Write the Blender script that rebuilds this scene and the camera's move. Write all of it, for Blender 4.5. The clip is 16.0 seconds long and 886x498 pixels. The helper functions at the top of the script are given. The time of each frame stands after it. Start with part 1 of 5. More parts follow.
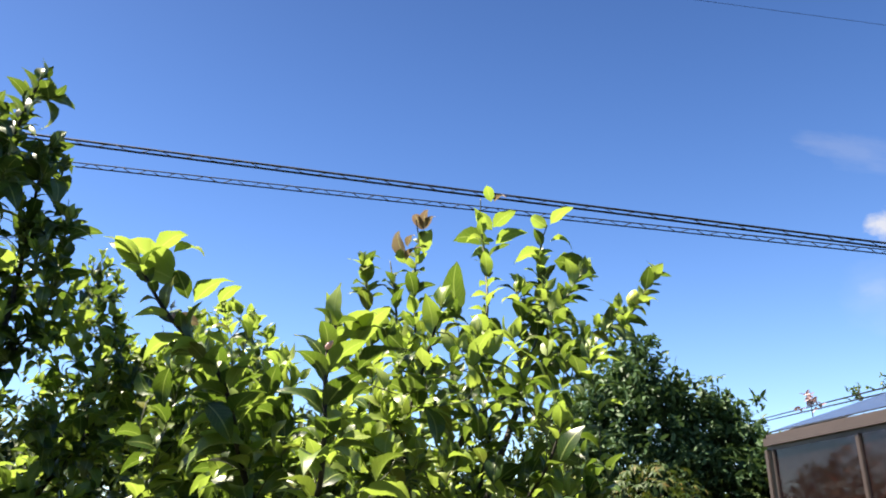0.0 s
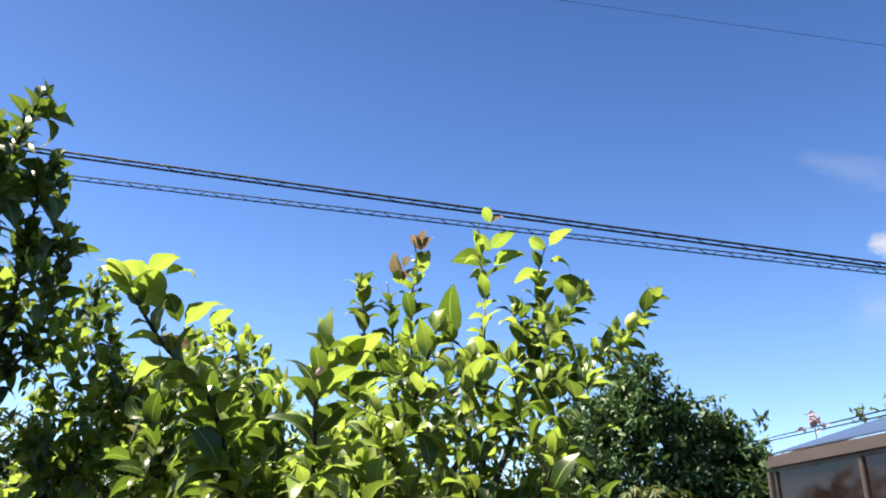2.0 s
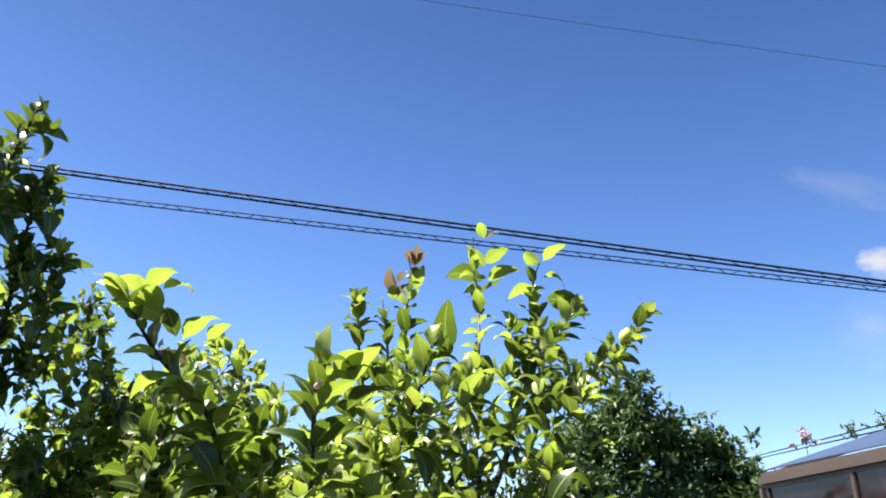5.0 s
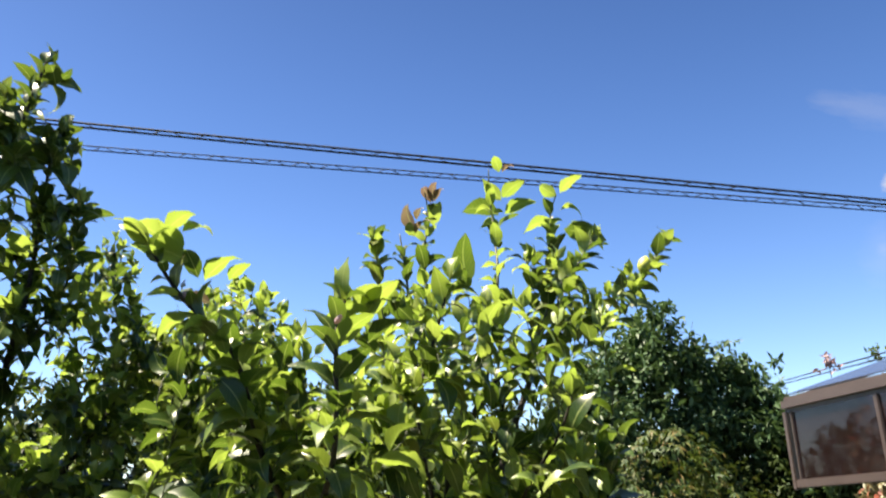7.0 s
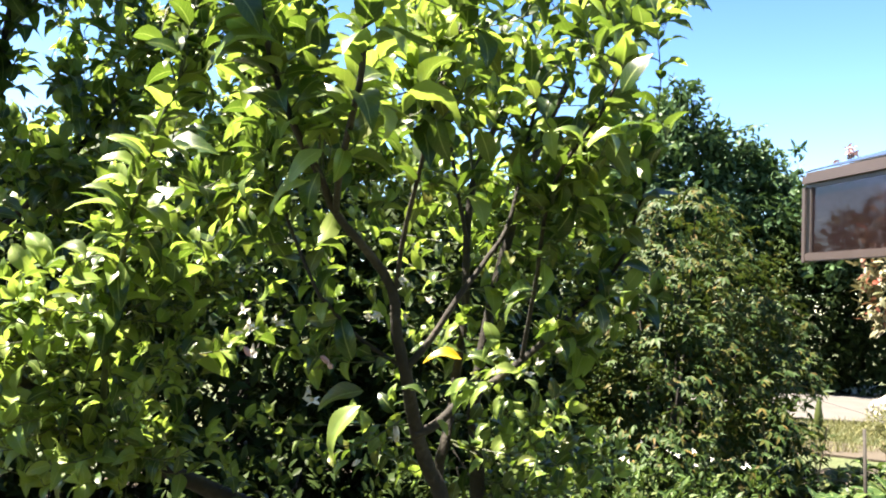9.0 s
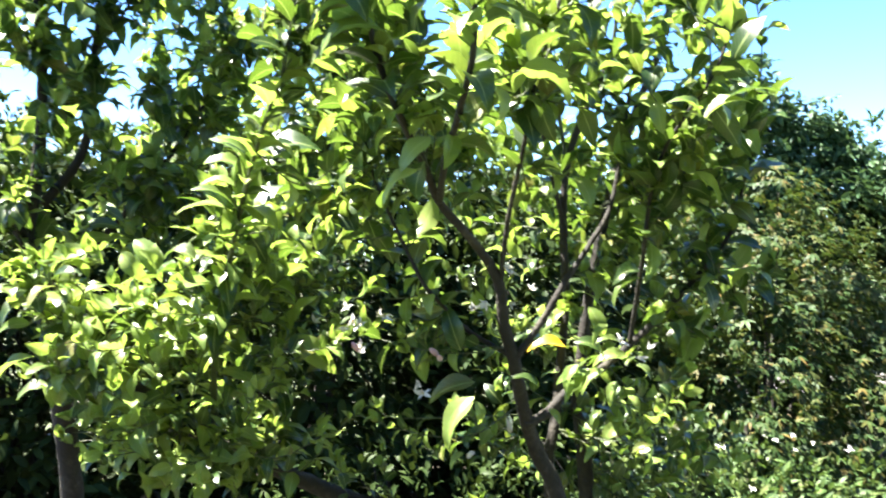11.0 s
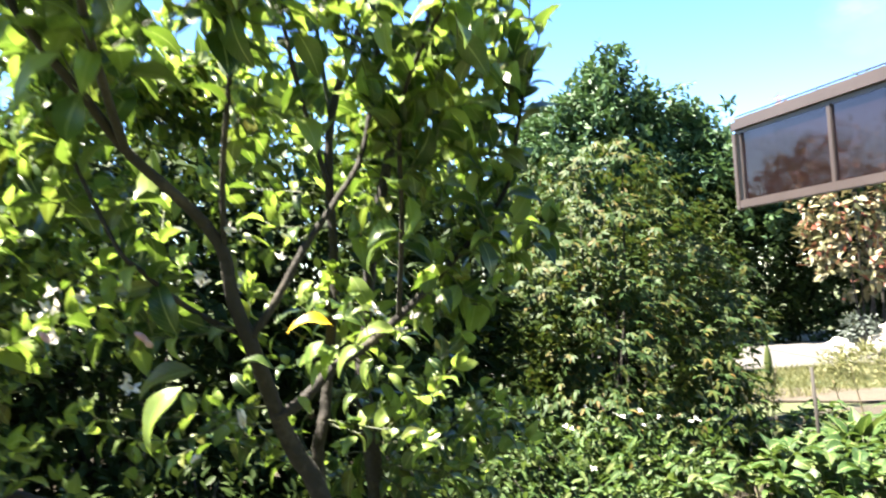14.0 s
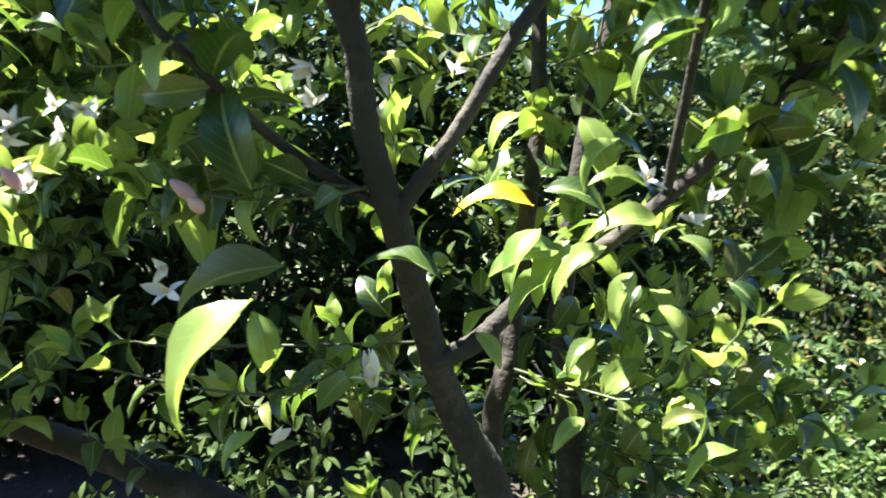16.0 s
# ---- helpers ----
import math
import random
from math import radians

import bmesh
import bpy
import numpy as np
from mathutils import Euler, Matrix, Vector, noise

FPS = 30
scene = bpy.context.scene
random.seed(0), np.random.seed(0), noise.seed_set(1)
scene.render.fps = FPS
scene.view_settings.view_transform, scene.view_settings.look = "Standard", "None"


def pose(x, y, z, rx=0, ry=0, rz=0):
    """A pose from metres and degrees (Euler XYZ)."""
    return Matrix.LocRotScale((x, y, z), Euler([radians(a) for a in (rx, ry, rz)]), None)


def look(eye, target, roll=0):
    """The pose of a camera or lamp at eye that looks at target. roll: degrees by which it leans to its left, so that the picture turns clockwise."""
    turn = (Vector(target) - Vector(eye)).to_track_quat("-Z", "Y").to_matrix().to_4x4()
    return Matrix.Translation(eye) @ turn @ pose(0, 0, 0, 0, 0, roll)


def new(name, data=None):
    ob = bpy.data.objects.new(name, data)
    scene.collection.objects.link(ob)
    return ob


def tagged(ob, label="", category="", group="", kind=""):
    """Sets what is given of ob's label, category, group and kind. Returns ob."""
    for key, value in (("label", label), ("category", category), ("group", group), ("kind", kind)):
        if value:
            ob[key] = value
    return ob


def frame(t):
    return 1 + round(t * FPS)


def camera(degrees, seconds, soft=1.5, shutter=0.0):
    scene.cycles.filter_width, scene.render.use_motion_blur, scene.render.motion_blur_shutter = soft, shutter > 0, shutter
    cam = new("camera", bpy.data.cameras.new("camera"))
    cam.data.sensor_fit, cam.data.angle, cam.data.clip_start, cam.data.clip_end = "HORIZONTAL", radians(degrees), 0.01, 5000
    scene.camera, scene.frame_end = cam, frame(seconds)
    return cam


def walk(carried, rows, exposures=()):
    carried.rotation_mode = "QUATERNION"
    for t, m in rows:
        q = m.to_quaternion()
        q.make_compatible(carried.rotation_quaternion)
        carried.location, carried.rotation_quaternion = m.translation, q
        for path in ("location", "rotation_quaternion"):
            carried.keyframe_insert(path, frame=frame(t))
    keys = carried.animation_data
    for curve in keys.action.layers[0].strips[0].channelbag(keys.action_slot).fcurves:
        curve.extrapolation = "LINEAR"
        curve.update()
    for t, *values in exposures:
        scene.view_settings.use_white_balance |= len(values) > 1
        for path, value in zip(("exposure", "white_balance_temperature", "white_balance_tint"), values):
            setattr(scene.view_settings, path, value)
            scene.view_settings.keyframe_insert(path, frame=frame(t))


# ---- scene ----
cam = camera(59.0, 16.0, soft=1.9, shutter=0.35)
# seconds, eye, a point looked at, roll
PATH = [
    (0.0, (0.226, 0.228, 1.688), (0.725, 2.018, 2.429), 0.5),
    (0.5, (0.23, 0.226, 1.694), (0.736, 2.02, 2.42), 0.8),
    (1.0, (0.23, 0.232, 1.696), (0.74, 2.024, 2.425), 0.7),
    (1.5, (0.232, 0.222, 1.706), (0.728, 2.009, 2.455), 1.0),
    (2.0, (0.246, 0.225, 1.711), (0.732, 2.002, 2.488), 1.1),
    (2.5, (0.24, 0.21, 1.706), (0.728, 1.956, 2.551), 0.7),
    (3.0, (0.245, 0.203, 1.706), (0.736, 1.949, 2.55), 0.8),
    (3.5, (0.236, 0.213, 1.703), (0.741, 1.961, 2.533), 1.0),
    (4.0, (0.24, 0.224, 1.707), (0.74, 1.981, 2.522), 1.0),
    (6.3, (0.219, 0.211, 1.694), (0.727, 1.961, 2.518), 0.5),
    (6.5, (0.234, 0.202, 1.697), (0.716, 1.96, 2.521), 0.8),
    (7.0, (0.241, 0.220, 1.685), (0.711, 2.043, 2.360), -0.8),
    (7.5, (0.272, 0.271, 1.620), (0.79, 2.117, 2.190), -0.8),
    (8.0, (0.278, 0.354, 1.524), (0.792, 2.249, 1.904), 1.3),
    (8.5, (0.281, 0.402, 1.487), (0.802, 2.324, 1.68), 2.0),
    (8.7, (0.273, 0.428, 1.469), (0.757, 2.363, 1.62), 3.0),
    (10.8, (0.184, 0.517, 1.419), (0.546, 2.481, 1.513), -0.4),
    (11.0, (0.167, 0.515, 1.431), (0.486, 2.486, 1.55), -0.0),
    (11.5, (0.15, 0.484, 1.431), (0.36, 2.462, 1.639), 0.2),
    (12.0, (0.169, 0.432, 1.446), (0.388, 2.401, 1.719), -1.5),
    (12.5, (0.191, 0.459, 1.441), (0.601, 2.407, 1.628), -0.7),
    (13.0, (0.304, 0.5, 1.432), (0.696, 2.454, 1.597), -1.9),
    (13.5, (0.48, 0.562, 1.408), (0.91, 2.504, 1.616), -3.7),
    (13.8, (0.542, 0.64, 1.401), (1.089, 2.557, 1.561), -3.6),
    (14.0, (0.559, 0.726, 1.349), (1.144, 2.635, 1.463), -3.3),
    (14.2, (0.573, 0.854, 1.32), (1.229, 2.741, 1.421), -2.4),
    (14.5, (0.564, 1.027, 1.311), (1.168, 2.931, 1.425), -2.5),
    (15.0, (0.516, 1.19, 1.334), (1.059, 3.115, 1.373), 2.8),
    (15.5, (0.508, 1.37, 1.317), (0.944, 3.32, 1.249), 2.2),
    (16.0, (0.584, 1.563, 1.291), (0.852, 3.542, 1.177), 0.9),
]
EXPOSURES = [
    (0.0, 2.25, 7150, 11), (6.5, 2.25, 7250, 11), (7.0, 2.22, 7400, 12), (7.5, 2.30, 7600, 12), (8.0, 2.60, 7700, 13), (8.7, 2.95, 7300, 11),
    (10.8, 3.55, 6400, 8), (13.0, 3.46, 6700, 8), (15.0, 3.44, 6800, 8), (16.0, 3.42, 6300, 6),
]
walk(cam, [(t, look(eye, target, roll)) for t, eye, target, roll in PATH], EXPOSURES)

# ---- world, sun, exposure ----
SUN = Vector((-0.42, 0.12, 1.0)).normalized()
world = bpy.data.worlds.new("world")
scene.world = world
world.use_nodes = True
wn = world.node_tree
sky = wn.nodes.new("ShaderNodeTexSky")
sky.sky_type = 'NISHITA'
sky.sun_disc = False
sky.sun_elevation = math.asin(SUN.z)
sky.sun_rotation = math.atan2(SUN.x, SUN.y)
sky.altitude = 100
sky.air_density, sky.dust_density, sky.ozone_density = 1.0, 0.4, 2.5
rich = wn.nodes.new("ShaderNodeHueSaturation")
rich.inputs["Saturation"].default_value = 1.28
rich.inputs["Hue"].default_value = 0.512
# clear dry air: the sky deepens steadily from the horizon up
way = wn.nodes.new("ShaderNodeTexCoord")
height = wn.nodes.new("ShaderNodeSeparateXYZ")
fall = wn.nodes.new("ShaderNodeMapRange")
for k, v in ((1, 0.05), (2, 0.65), (3, 1.75), (4, 0.86)):
    fall.inputs[k].default_value = v
deepen = wn.nodes.new("ShaderNodeVectorMath")
deepen.operation = 'SCALE'
wn.links.new(way.outputs["Generated"], height.inputs[0])
wn.links.new(height.outputs[2], fall.inputs[0])
wn.links.new(sky.outputs[0], deepen.inputs[0])
wn.links.new(fall.outputs[0], deepen.inputs["Scale"])
wn.links.new(deepen.outputs[0], rich.inputs["Color"])
wn.links.new(rich.outputs[0], wn.nodes["Background"].inputs[0])
wn.nodes["Background"].inputs[1].default_value = 0.040
sun_data = bpy.data.lights.new("sun", 'SUN')
sun_data.energy, sun_data.angle, sun_data.color = 5.0, radians(0.53), (1.0, 0.94, 0.84)
sun = new("sun", sun_data)
sun.matrix_world = look(SUN * 40, (0, 0, 0))

rng = np.random.default_rng(7)


# ---- materials ----
def material(name):
    m = bpy.data.materials.new(name)
    m.use_nodes = True
    nt = m.node_tree
    return m, nt, nt.nodes["Principled BSDF"], nt.nodes["Material Output"]


def ramp_node(nt, stops):
    r = nt.nodes.new("ShaderNodeValToRGB")
    e = r.color_ramp.elements
    while len(e) < len(stops):
        e.new(0.5)
    for el, (p, c) in zip(e, stops):
        el.position, el.color = p, (*c, 1)
    return r


def noise_node(nt, scale, detail=4.0, rough=0.6):
    co = nt.nodes.new("ShaderNodeTexCoord")
    n = nt.nodes.new("ShaderNodeTexNoise")
    n.inputs["Scale"].default_value, n.inputs["Detail"].default_value = scale, detail
    n.inputs["Roughness"].default_value = rough
    nt.links.new(co.outputs["Object"], n.inputs["Vector"])
    return n


def add_bump(nt, bsdf, source, strength, distance):
    b = nt.nodes.new("ShaderNodeBump")
    b.inputs["Strength"].default_value, b.inputs["Distance"].default_value = strength, distance
    nt.links.new(source, b.inputs["Height"])
    nt.links.new(b.outputs["Normal"], bsdf.inputs["Normal"])


def math_node(nt, op, a, b):
    n = nt.nodes.new("ShaderNodeMath")
    n.operation = op
    for i, v in enumerate((a, b)):
        if isinstance(v, (int, float)):
            n.inputs[i].default_value = v
        else:
            nt.links.new(v, n.inputs[i])
    return n.outputs[0]


def mix_colour(nt, fac, a, b, mode='MIX'):
    n = nt.nodes.new("ShaderNodeMix")
    n.data_type, n.blend_type = 'RGBA', mode
    for i, v in ((0, fac), (6, a), (7, b)):
        if isinstance(v, (int, float)):
            n.inputs[i].default_value = v
        elif isinstance(v, tuple):
            n.inputs[i].default_value = (*v, 1)
        else:
            nt.links.new(v, n.inputs[i])
    return n.outputs[2]


def surface(name, stops, scale=6.0, rough=0.8, fine=60.0, bump=0.3, depth=0.01, metal=0.0):
    """A rough or smooth surface with colour change at two sizes and a fine relief."""
    m, nt, p, out = material(name)
    big, small = noise_node(nt, scale), noise_node(nt, fine, 3.0)
    f = math_node(nt, 'ADD', math_node(nt, 'MULTIPLY', big.outputs[0], 0.65), math_node(nt, 'MULTIPLY', small.outputs[0], 0.35))
    r = ramp_node(nt, stops)
    nt.links.new(f, r.inputs[0])
    nt.links.new(r.outputs[0], p.inputs["Base Color"])
    p.inputs["Roughness"].default_value, p.inputs["Metallic"].default_value = rough, metal
    add_bump(nt, p, small.outputs[0], bump, depth)
    return m


def leaf_material(name, stops, through_light=0.4, glow=(0.30, 0.42, 0.02), rough=0.38, veins=True):
    """A leaf: waxy above, light comes through it, one tone a leaf, pale midrib and side veins."""
    m, nt, p, out = material(name)
    info, geo = nt.nodes.new("ShaderNodeObjectInfo"), nt.nodes.new("ShaderNodeNewGeometry")
    pick = math_node(nt, 'FRACT', math_node(nt, 'ADD', info.outputs["Random"], geo.outputs["Random Per Island"]), 0)
    n = noise_node(nt, 35.0, 3.0)
    f = math_node(nt, 'ADD', math_node(nt, 'MULTIPLY', pick, 0.8), math_node(nt, 'MULTIPLY', n.outputs[0], 0.25))
    r = ramp_node(nt, stops)
    nt.links.new(f, r.inputs[0])
    colour = r.outputs[0]
    if veins:
        uv = nt.nodes.new("ShaderNodeUVMap")
        uv.uv_map = "leaf"
        sep = nt.nodes.new("ShaderNodeSeparateXYZ")
        nt.links.new(uv.outputs[0], sep.inputs[0])
        off = math_node(nt, 'ABSOLUTE', math_node(nt, 'SUBTRACT', sep.outputs[0], 0.5), 0)
        rib = math_node(nt, 'LESS_THAN', off, 0.035)
        slant = math_node(nt, 'FRACT', math_node(nt, 'MULTIPLY', math_node(nt, 'SUBTRACT', sep.outputs[1], math_node(nt, 'MULTIPLY', off, 0.5)), 9.0), 0)
        side = math_node(nt, 'LESS_THAN', slant, 0.10)
        line = math_node(nt, 'MAXIMUM', math_node(nt, 'MULTIPLY', rib, 0.55), math_node(nt, 'MULTIPLY', side, 0.16))
        colour = mix_colour(nt, line, colour, (0.34, 0.40, 0.14))
        add_bump(nt, p, slant, 0.12, 0.004)
    nt.links.new(colour, p.inputs["Base Color"])
    p.inputs["Roughness"].default_value = rough
    p.inputs["Specular IOR Level"].default_value = 0.5
    t = nt.nodes.new("ShaderNodeBsdfTranslucent")
    nt.links.new(mix_colour(nt, 0.5, colour, glow), t.inputs[0])
    mix = nt.nodes.new("ShaderNodeMixShader")
    mix.inputs[0].default_value = through_light
    nt.links.new(p.outputs[0], mix.inputs[1])
    nt.links.new(t.outputs[0], mix.inputs[2])
    nt.links.new(mix.outputs[0], out.inputs[0])
    return m


LEMON = leaf_material("lemon_leaf", [(0.0, (0.008, 0.023, 0.006)), (0.5, (0.027, 0.060, 0.013)), (0.82, (0.078, 0.112, 0.026)), (1.0, (0.16, 0.125, 0.032))], 0.37, (0.138, 0.228, 0.017), 0.34)
# pale tone of young leaves, also put on sunlit ones to carry sunlight
YOUNG_AND_LIT = leaf_material("young_and_lit_leaf", [(0.0, (0.11, 0.19, 0.038)), (1.0, (0.23, 0.29, 0.070))], 0.46, (0.30, 0.42, 0.042), 0.38)
BRONZE = leaf_material("bronze_leaf", [(0.0, (0.12, 0.10, 0.05)), (1.0, (0.16, 0.09, 0.075))], 0.32, (0.18, 0.14, 0.08), 0.4)
YELLOW = leaf_material("yellow_leaf", [(0.0, (0.42, 0.27, 0.015)), (1.0, (0.50, 0.34, 0.02))], 0.4, (0.55, 0.38, 0.015))
DARK = leaf_material("dark_leaf", [(0.0, (0.018, 0.044, 0.010)), (1.0, (0.064, 0.104, 0.018))], 0.32, (0.13, 0.20, 0.018), 0.36)
# leaves nearly black and dull: deep shade under the trees is in their colour
SHADE_HEDGE = leaf_material("shade_dark_hedge_leaf", [(0.0, (0.009, 0.020, 0.006)), (1.0, (0.034, 0.052, 0.014))], 0.15, (0.06, 0.09, 0.012), 0.5, False)
SHADE_HEDGE.node_tree.nodes["Principled BSDF"].inputs["Specular IOR Level"].default_value = 0.08
MAPLE = leaf_material("palmate_leaf", [(0.0, (0.014, 0.034, 0.009)), (0.58, (0.034, 0.064, 0.015)), (0.83, (0.072, 0.076, 0.018)), (1.0, (0.135, 0.070, 0.020))], 0.26, (0.088, 0.126, 0.016), 0.55, False)
MAPLE.node_tree.nodes["Principled BSDF"].inputs["Specular IOR Level"].default_value = 0.22
FAR = leaf_material("far_leaf", [(0.0, (0.020, 0.050, 0.021)), (1.0, (0.058, 0.104, 0.040))], 0.18, (0.08, 0.14, 0.03), 0.5, False)
FAR.node_tree.nodes["Principled BSDF"].inputs["Specular IOR Level"].default_value = 0.2
RED = leaf_material("red_leaf", [(0.0, (0.15, 0.015, 0.012)), (0.22, (0.15, 0.040, 0.022)), (0.33, (0.062, 0.070, 0.024)), (0.68, (0.125, 0.115, 0.052)), (1.0, (0.21, 0.175, 0.10))], 0.20, (0.18, 0.155, 0.065), 0.5, False)
VEG = leaf_material("garden_leaf", [(0.0, (0.015, 0.042, 0.011)), (0.7, (0.040, 0.076, 0.019)), (1.0, (0.10, 0.11, 0.038))], 0.28, (0.115, 0.185, 0.025), 0.5)
VEG.node_tree.nodes["Principled BSDF"].inputs["Specular IOR Level"].default_value = 0.25
GRASS = leaf_material("grass_blade", [(0.0, (0.048, 0.066, 0.015)), (1.0, (0.15, 0.135, 0.050))], 0.3, (0.14, 0.14, 0.035), 0.6, False)
PETAL = leaf_material("petal", [(0.0, (0.56, 0.53, 0.52)), (1.0, (0.72, 0.70, 0.67))], 0.3, (0.8, 0.76, 0.68), 0.5, False)
STAMEN = leaf_material("stamen", [(0.0, (0.50, 0.42, 0.16)), (1.0, (0.60, 0.52, 0.24))], 0.2, (0.6, 0.5, 0.2), 0.6, False)
BUD = leaf_material("pink_bud", [(0.0, (0.46, 0.26, 0.30)), (1.0, (0.62, 0.46, 0.47))], 0.3, (0.7, 0.45, 0.45), 0.5, False)
# stems toned almost black: the crown's shade on them is in the colour
SHADE_BARK = surface("shade_dark_bark", [(0.3, (0.007, 0.005, 0.0035)), (0.52, (0.016, 0.0125, 0.009)), (0.72, (0.060, 0.050, 0.037))], 9.0, 0.85, 70.0, 0.8, 0.006)
TWIG = surface("green_twig", [(0.3, (0.022, 0.034, 0.011)), (0.7, (0.065, 0.075, 0.030))], 20.0, 0.6, 120.0, 0.3, 0.002)
SOIL = surface("garden_soil", [(0.28, (0.085, 0.070, 0.045)), (0.42, (0.060, 0.066, 0.024)), (0.55, (0.045, 0.062, 0.020)), (0.75, (0.10, 0.10, 0.04))], 0.9, 0.95, 30.0, 0.9, 0.03)
# ground of both beds: the shade that falls there is put into its colour
SHADE_LITTER = surface("shade_dark_litter", [(0.25, (0.014, 0.012, 0.008)), (0.5, (0.040, 0.031, 0.020)), (0.8, (0.06, 0.046, 0.028))], 5.0, 0.95, 45.0, 1.0, 0.03)
TAN = surface("bare_tan_soil", [(0.3, (0.040, 0.031, 0.021)), (0.7, (0.068, 0.053, 0.037))], 2.5, 0.95, 40.0, 0.8, 0.02)
CONCRETE = surface("pale_concrete", [(0.3, (0.052, 0.047, 0.044)), (0.7, (0.090, 0.083, 0.078))], 1.5, 0.9, 50.0, 0.3, 0.004)
STONE = surface("stone", [(0.3, (0.24, 0.22, 0.20)), (0.7, (0.48, 0.44, 0.40))], 5.0, 0.9, 40.0, 0.6, 0.01)
BRONZE_METAL = surface("bronze_aluminium", [(0.3, (0.062, 0.045, 0.038)), (0.7, (0.085, 0.063, 0.055))], 3.0, 0.45, 80.0, 0.05, 0.001, 0.3)
CABLE = surface("cable_sheath", [(0.3, (0.006, 0.006, 0.008)), (0.7, (0.012, 0.012, 0.014))], 4.0, 0.7, 40.0, 0.2, 0.002)
CABLE.node_tree.nodes["Principled BSDF"].inputs["Specular IOR Level"].default_value = 0.1
POLE = surface("pole_concrete", [(0.3, (0.22, 0.22, 0.22)), (0.7, (0.36, 0.36, 0.35))], 2.0, 0.9, 60.0, 0.3, 0.003)
STAKE = surface("weathered_stake", [(0.3, (0.012, 0.010, 0.008)), (0.7, (0.035, 0.028, 0.022))], 8.0, 0.8, 60.0, 0.4, 0.004)


# ---- mesh helpers ----
def part(name, data, mat, parent=None, label=""):
    ob = new(name, data)
    if mat is not None:
        data.materials.append(mat)
    if parent is not None:
        ob.parent = parent
    if label:
        ob["label"] = label
    return ob


def grown(name, data, mat, parent, label=""):
    """A part whose mesh is laid out in the world's metres, under a thing at its own base."""
    ob = part(name, data, mat, parent, label)
    ob.matrix_parent_inverse = Matrix.Translation(-parent.location)
    return ob


def mesh_of(name, verts, faces, smooth=True, uv=None):
    me = bpy.data.meshes.new(name)
    me.from_pydata([tuple(v) for v in verts], [], faces)
    if smooth:
        me.polygons.foreach_set("use_smooth", np.ones(len(me.polygons), bool))
    if uv is not None:
        layer = me.uv_layers.new(name="leaf")
        idx = np.empty(len(me.loops), np.int32)
        me.loops.foreach_get("vertex_index", idx)
        layer.data.foreach_set("uv", np.asarray(uv, np.float32)[idx].ravel())
    me.update()
    return me


def empty(name, at=(0, 0, 0)):
    e = new(name)
    e.location = at
    return e


def unit(v):
    v = np.asarray(v, float)
    return v / max(math.sqrt(v[0] * v[0] + v[1] * v[1] + v[2] * v[2]), 1e-9)


def smooth_path(pts, n):
    """A Catmull-Rom curve through a few places."""
    p = np.array(pts, float)
    p = np.vstack([2 * p[0] - p[1], p, 2 * p[-1] - p[-2]])
    seg = len(p) - 3
    out = []
    for u in np.linspace(0, seg - 1e-6, n):
        i = int(u)
        f = u - i
        a, b, c, d = p[i:i + 4]
        out.append(0.5 * (2 * b + (c - a) * f + (2 * a - 5 * b + 4 * c - d) * f * f + (3 * b - a - 3 * c + d) * f ** 3))
    return np.array(out)


def tube(path, r0, r1, sides=7, knobs=0.0):
    """Verts and faces of a tapered limb along a path."""
    n = len(path)
    d = np.gradient(path, axis=0)
    side = unit(np.cross(d[0], (0.3, 0.9, 0.2)))
    verts, faces = [], []
    for i in range(n):
        t = unit(d[i])
        side = unit(side - t * np.dot(side, t))
        up = np.cross(t, side)
        r = r0 + (r1 - r0) * i / (n - 1)
        for k in range(sides):
            a = 2 * math.pi * k / sides
            rr = r * (1 + knobs * rng.uniform(-1, 1))
            verts.append(path[i] + rr * (math.cos(a) * side + math.sin(a) * up))
    for i in range(n - 1):
        for k in range(sides):
            a, b = i * sides + k, i * sides + (k + 1) % sides
            faces.append((a, b, b + sides, a + sides))
    faces.append(tuple(range(sides))[::-1])
    faces.append(tuple((n - 1) * sides + k for k in range(sides)))
    return verts, faces


class Heap:
    """Gathers many tubes into one mesh."""
    def __init__(self):
        self.v, self.f = [], []

    def add(self, vf):
        o = len(self.v)
        self.v.extend(vf[0])
        self.f.extend(tuple(i + o for i in f) for f in vf[1])

    def mesh(self, name, smooth=True):
        return mesh_of(name, self.v, self.f, smooth)


def leaf_shape(width=0.46, fold=0.25, droop=0.35, wave=0.03, tip=1.25, rows=7, twist=0.0, stalk=0.0):
    """A leaf of length 1 along +x, upper side +z: pointed oval, folded at the midrib, arched."""
    verts, uv, faces = [], [], []
    for i in range(rows):
        u = i / (rows - 1)
        w = width * 0.5 * (math.sin(math.pi * min(1, u ** 0.80)) ** 0.85) * (1 - 0.25 * u ** tip)
        w = max(w, 0.006)
        bend = droop * u * u
        x, z = stalk + u * (1 - 0.35 * bend * u) * (1 - stalk), -bend * 0.55 + 0.10 * math.sin(math.pi * u)
        for s in (-1, -0.5, 0, 0.5, 1):
            a = twist * u
            yy, zz = s * w, abs(s) * w * fold * 2 + wave * math.sin(u * 11 + s * 2) * abs(s)
            verts.append((x, yy * math.cos(a) - zz * math.sin(a), z + yy * math.sin(a) + zz * math.cos(a)))
            uv.append((0.5 + s * 0.5, u))
    for i in range(rows - 1):
        for k in range(4):
            a = i * 5 + k
            faces.append((a, a + 5, a + 6, a + 1))
    return np.array(verts), np.array(uv), np.array(faces)


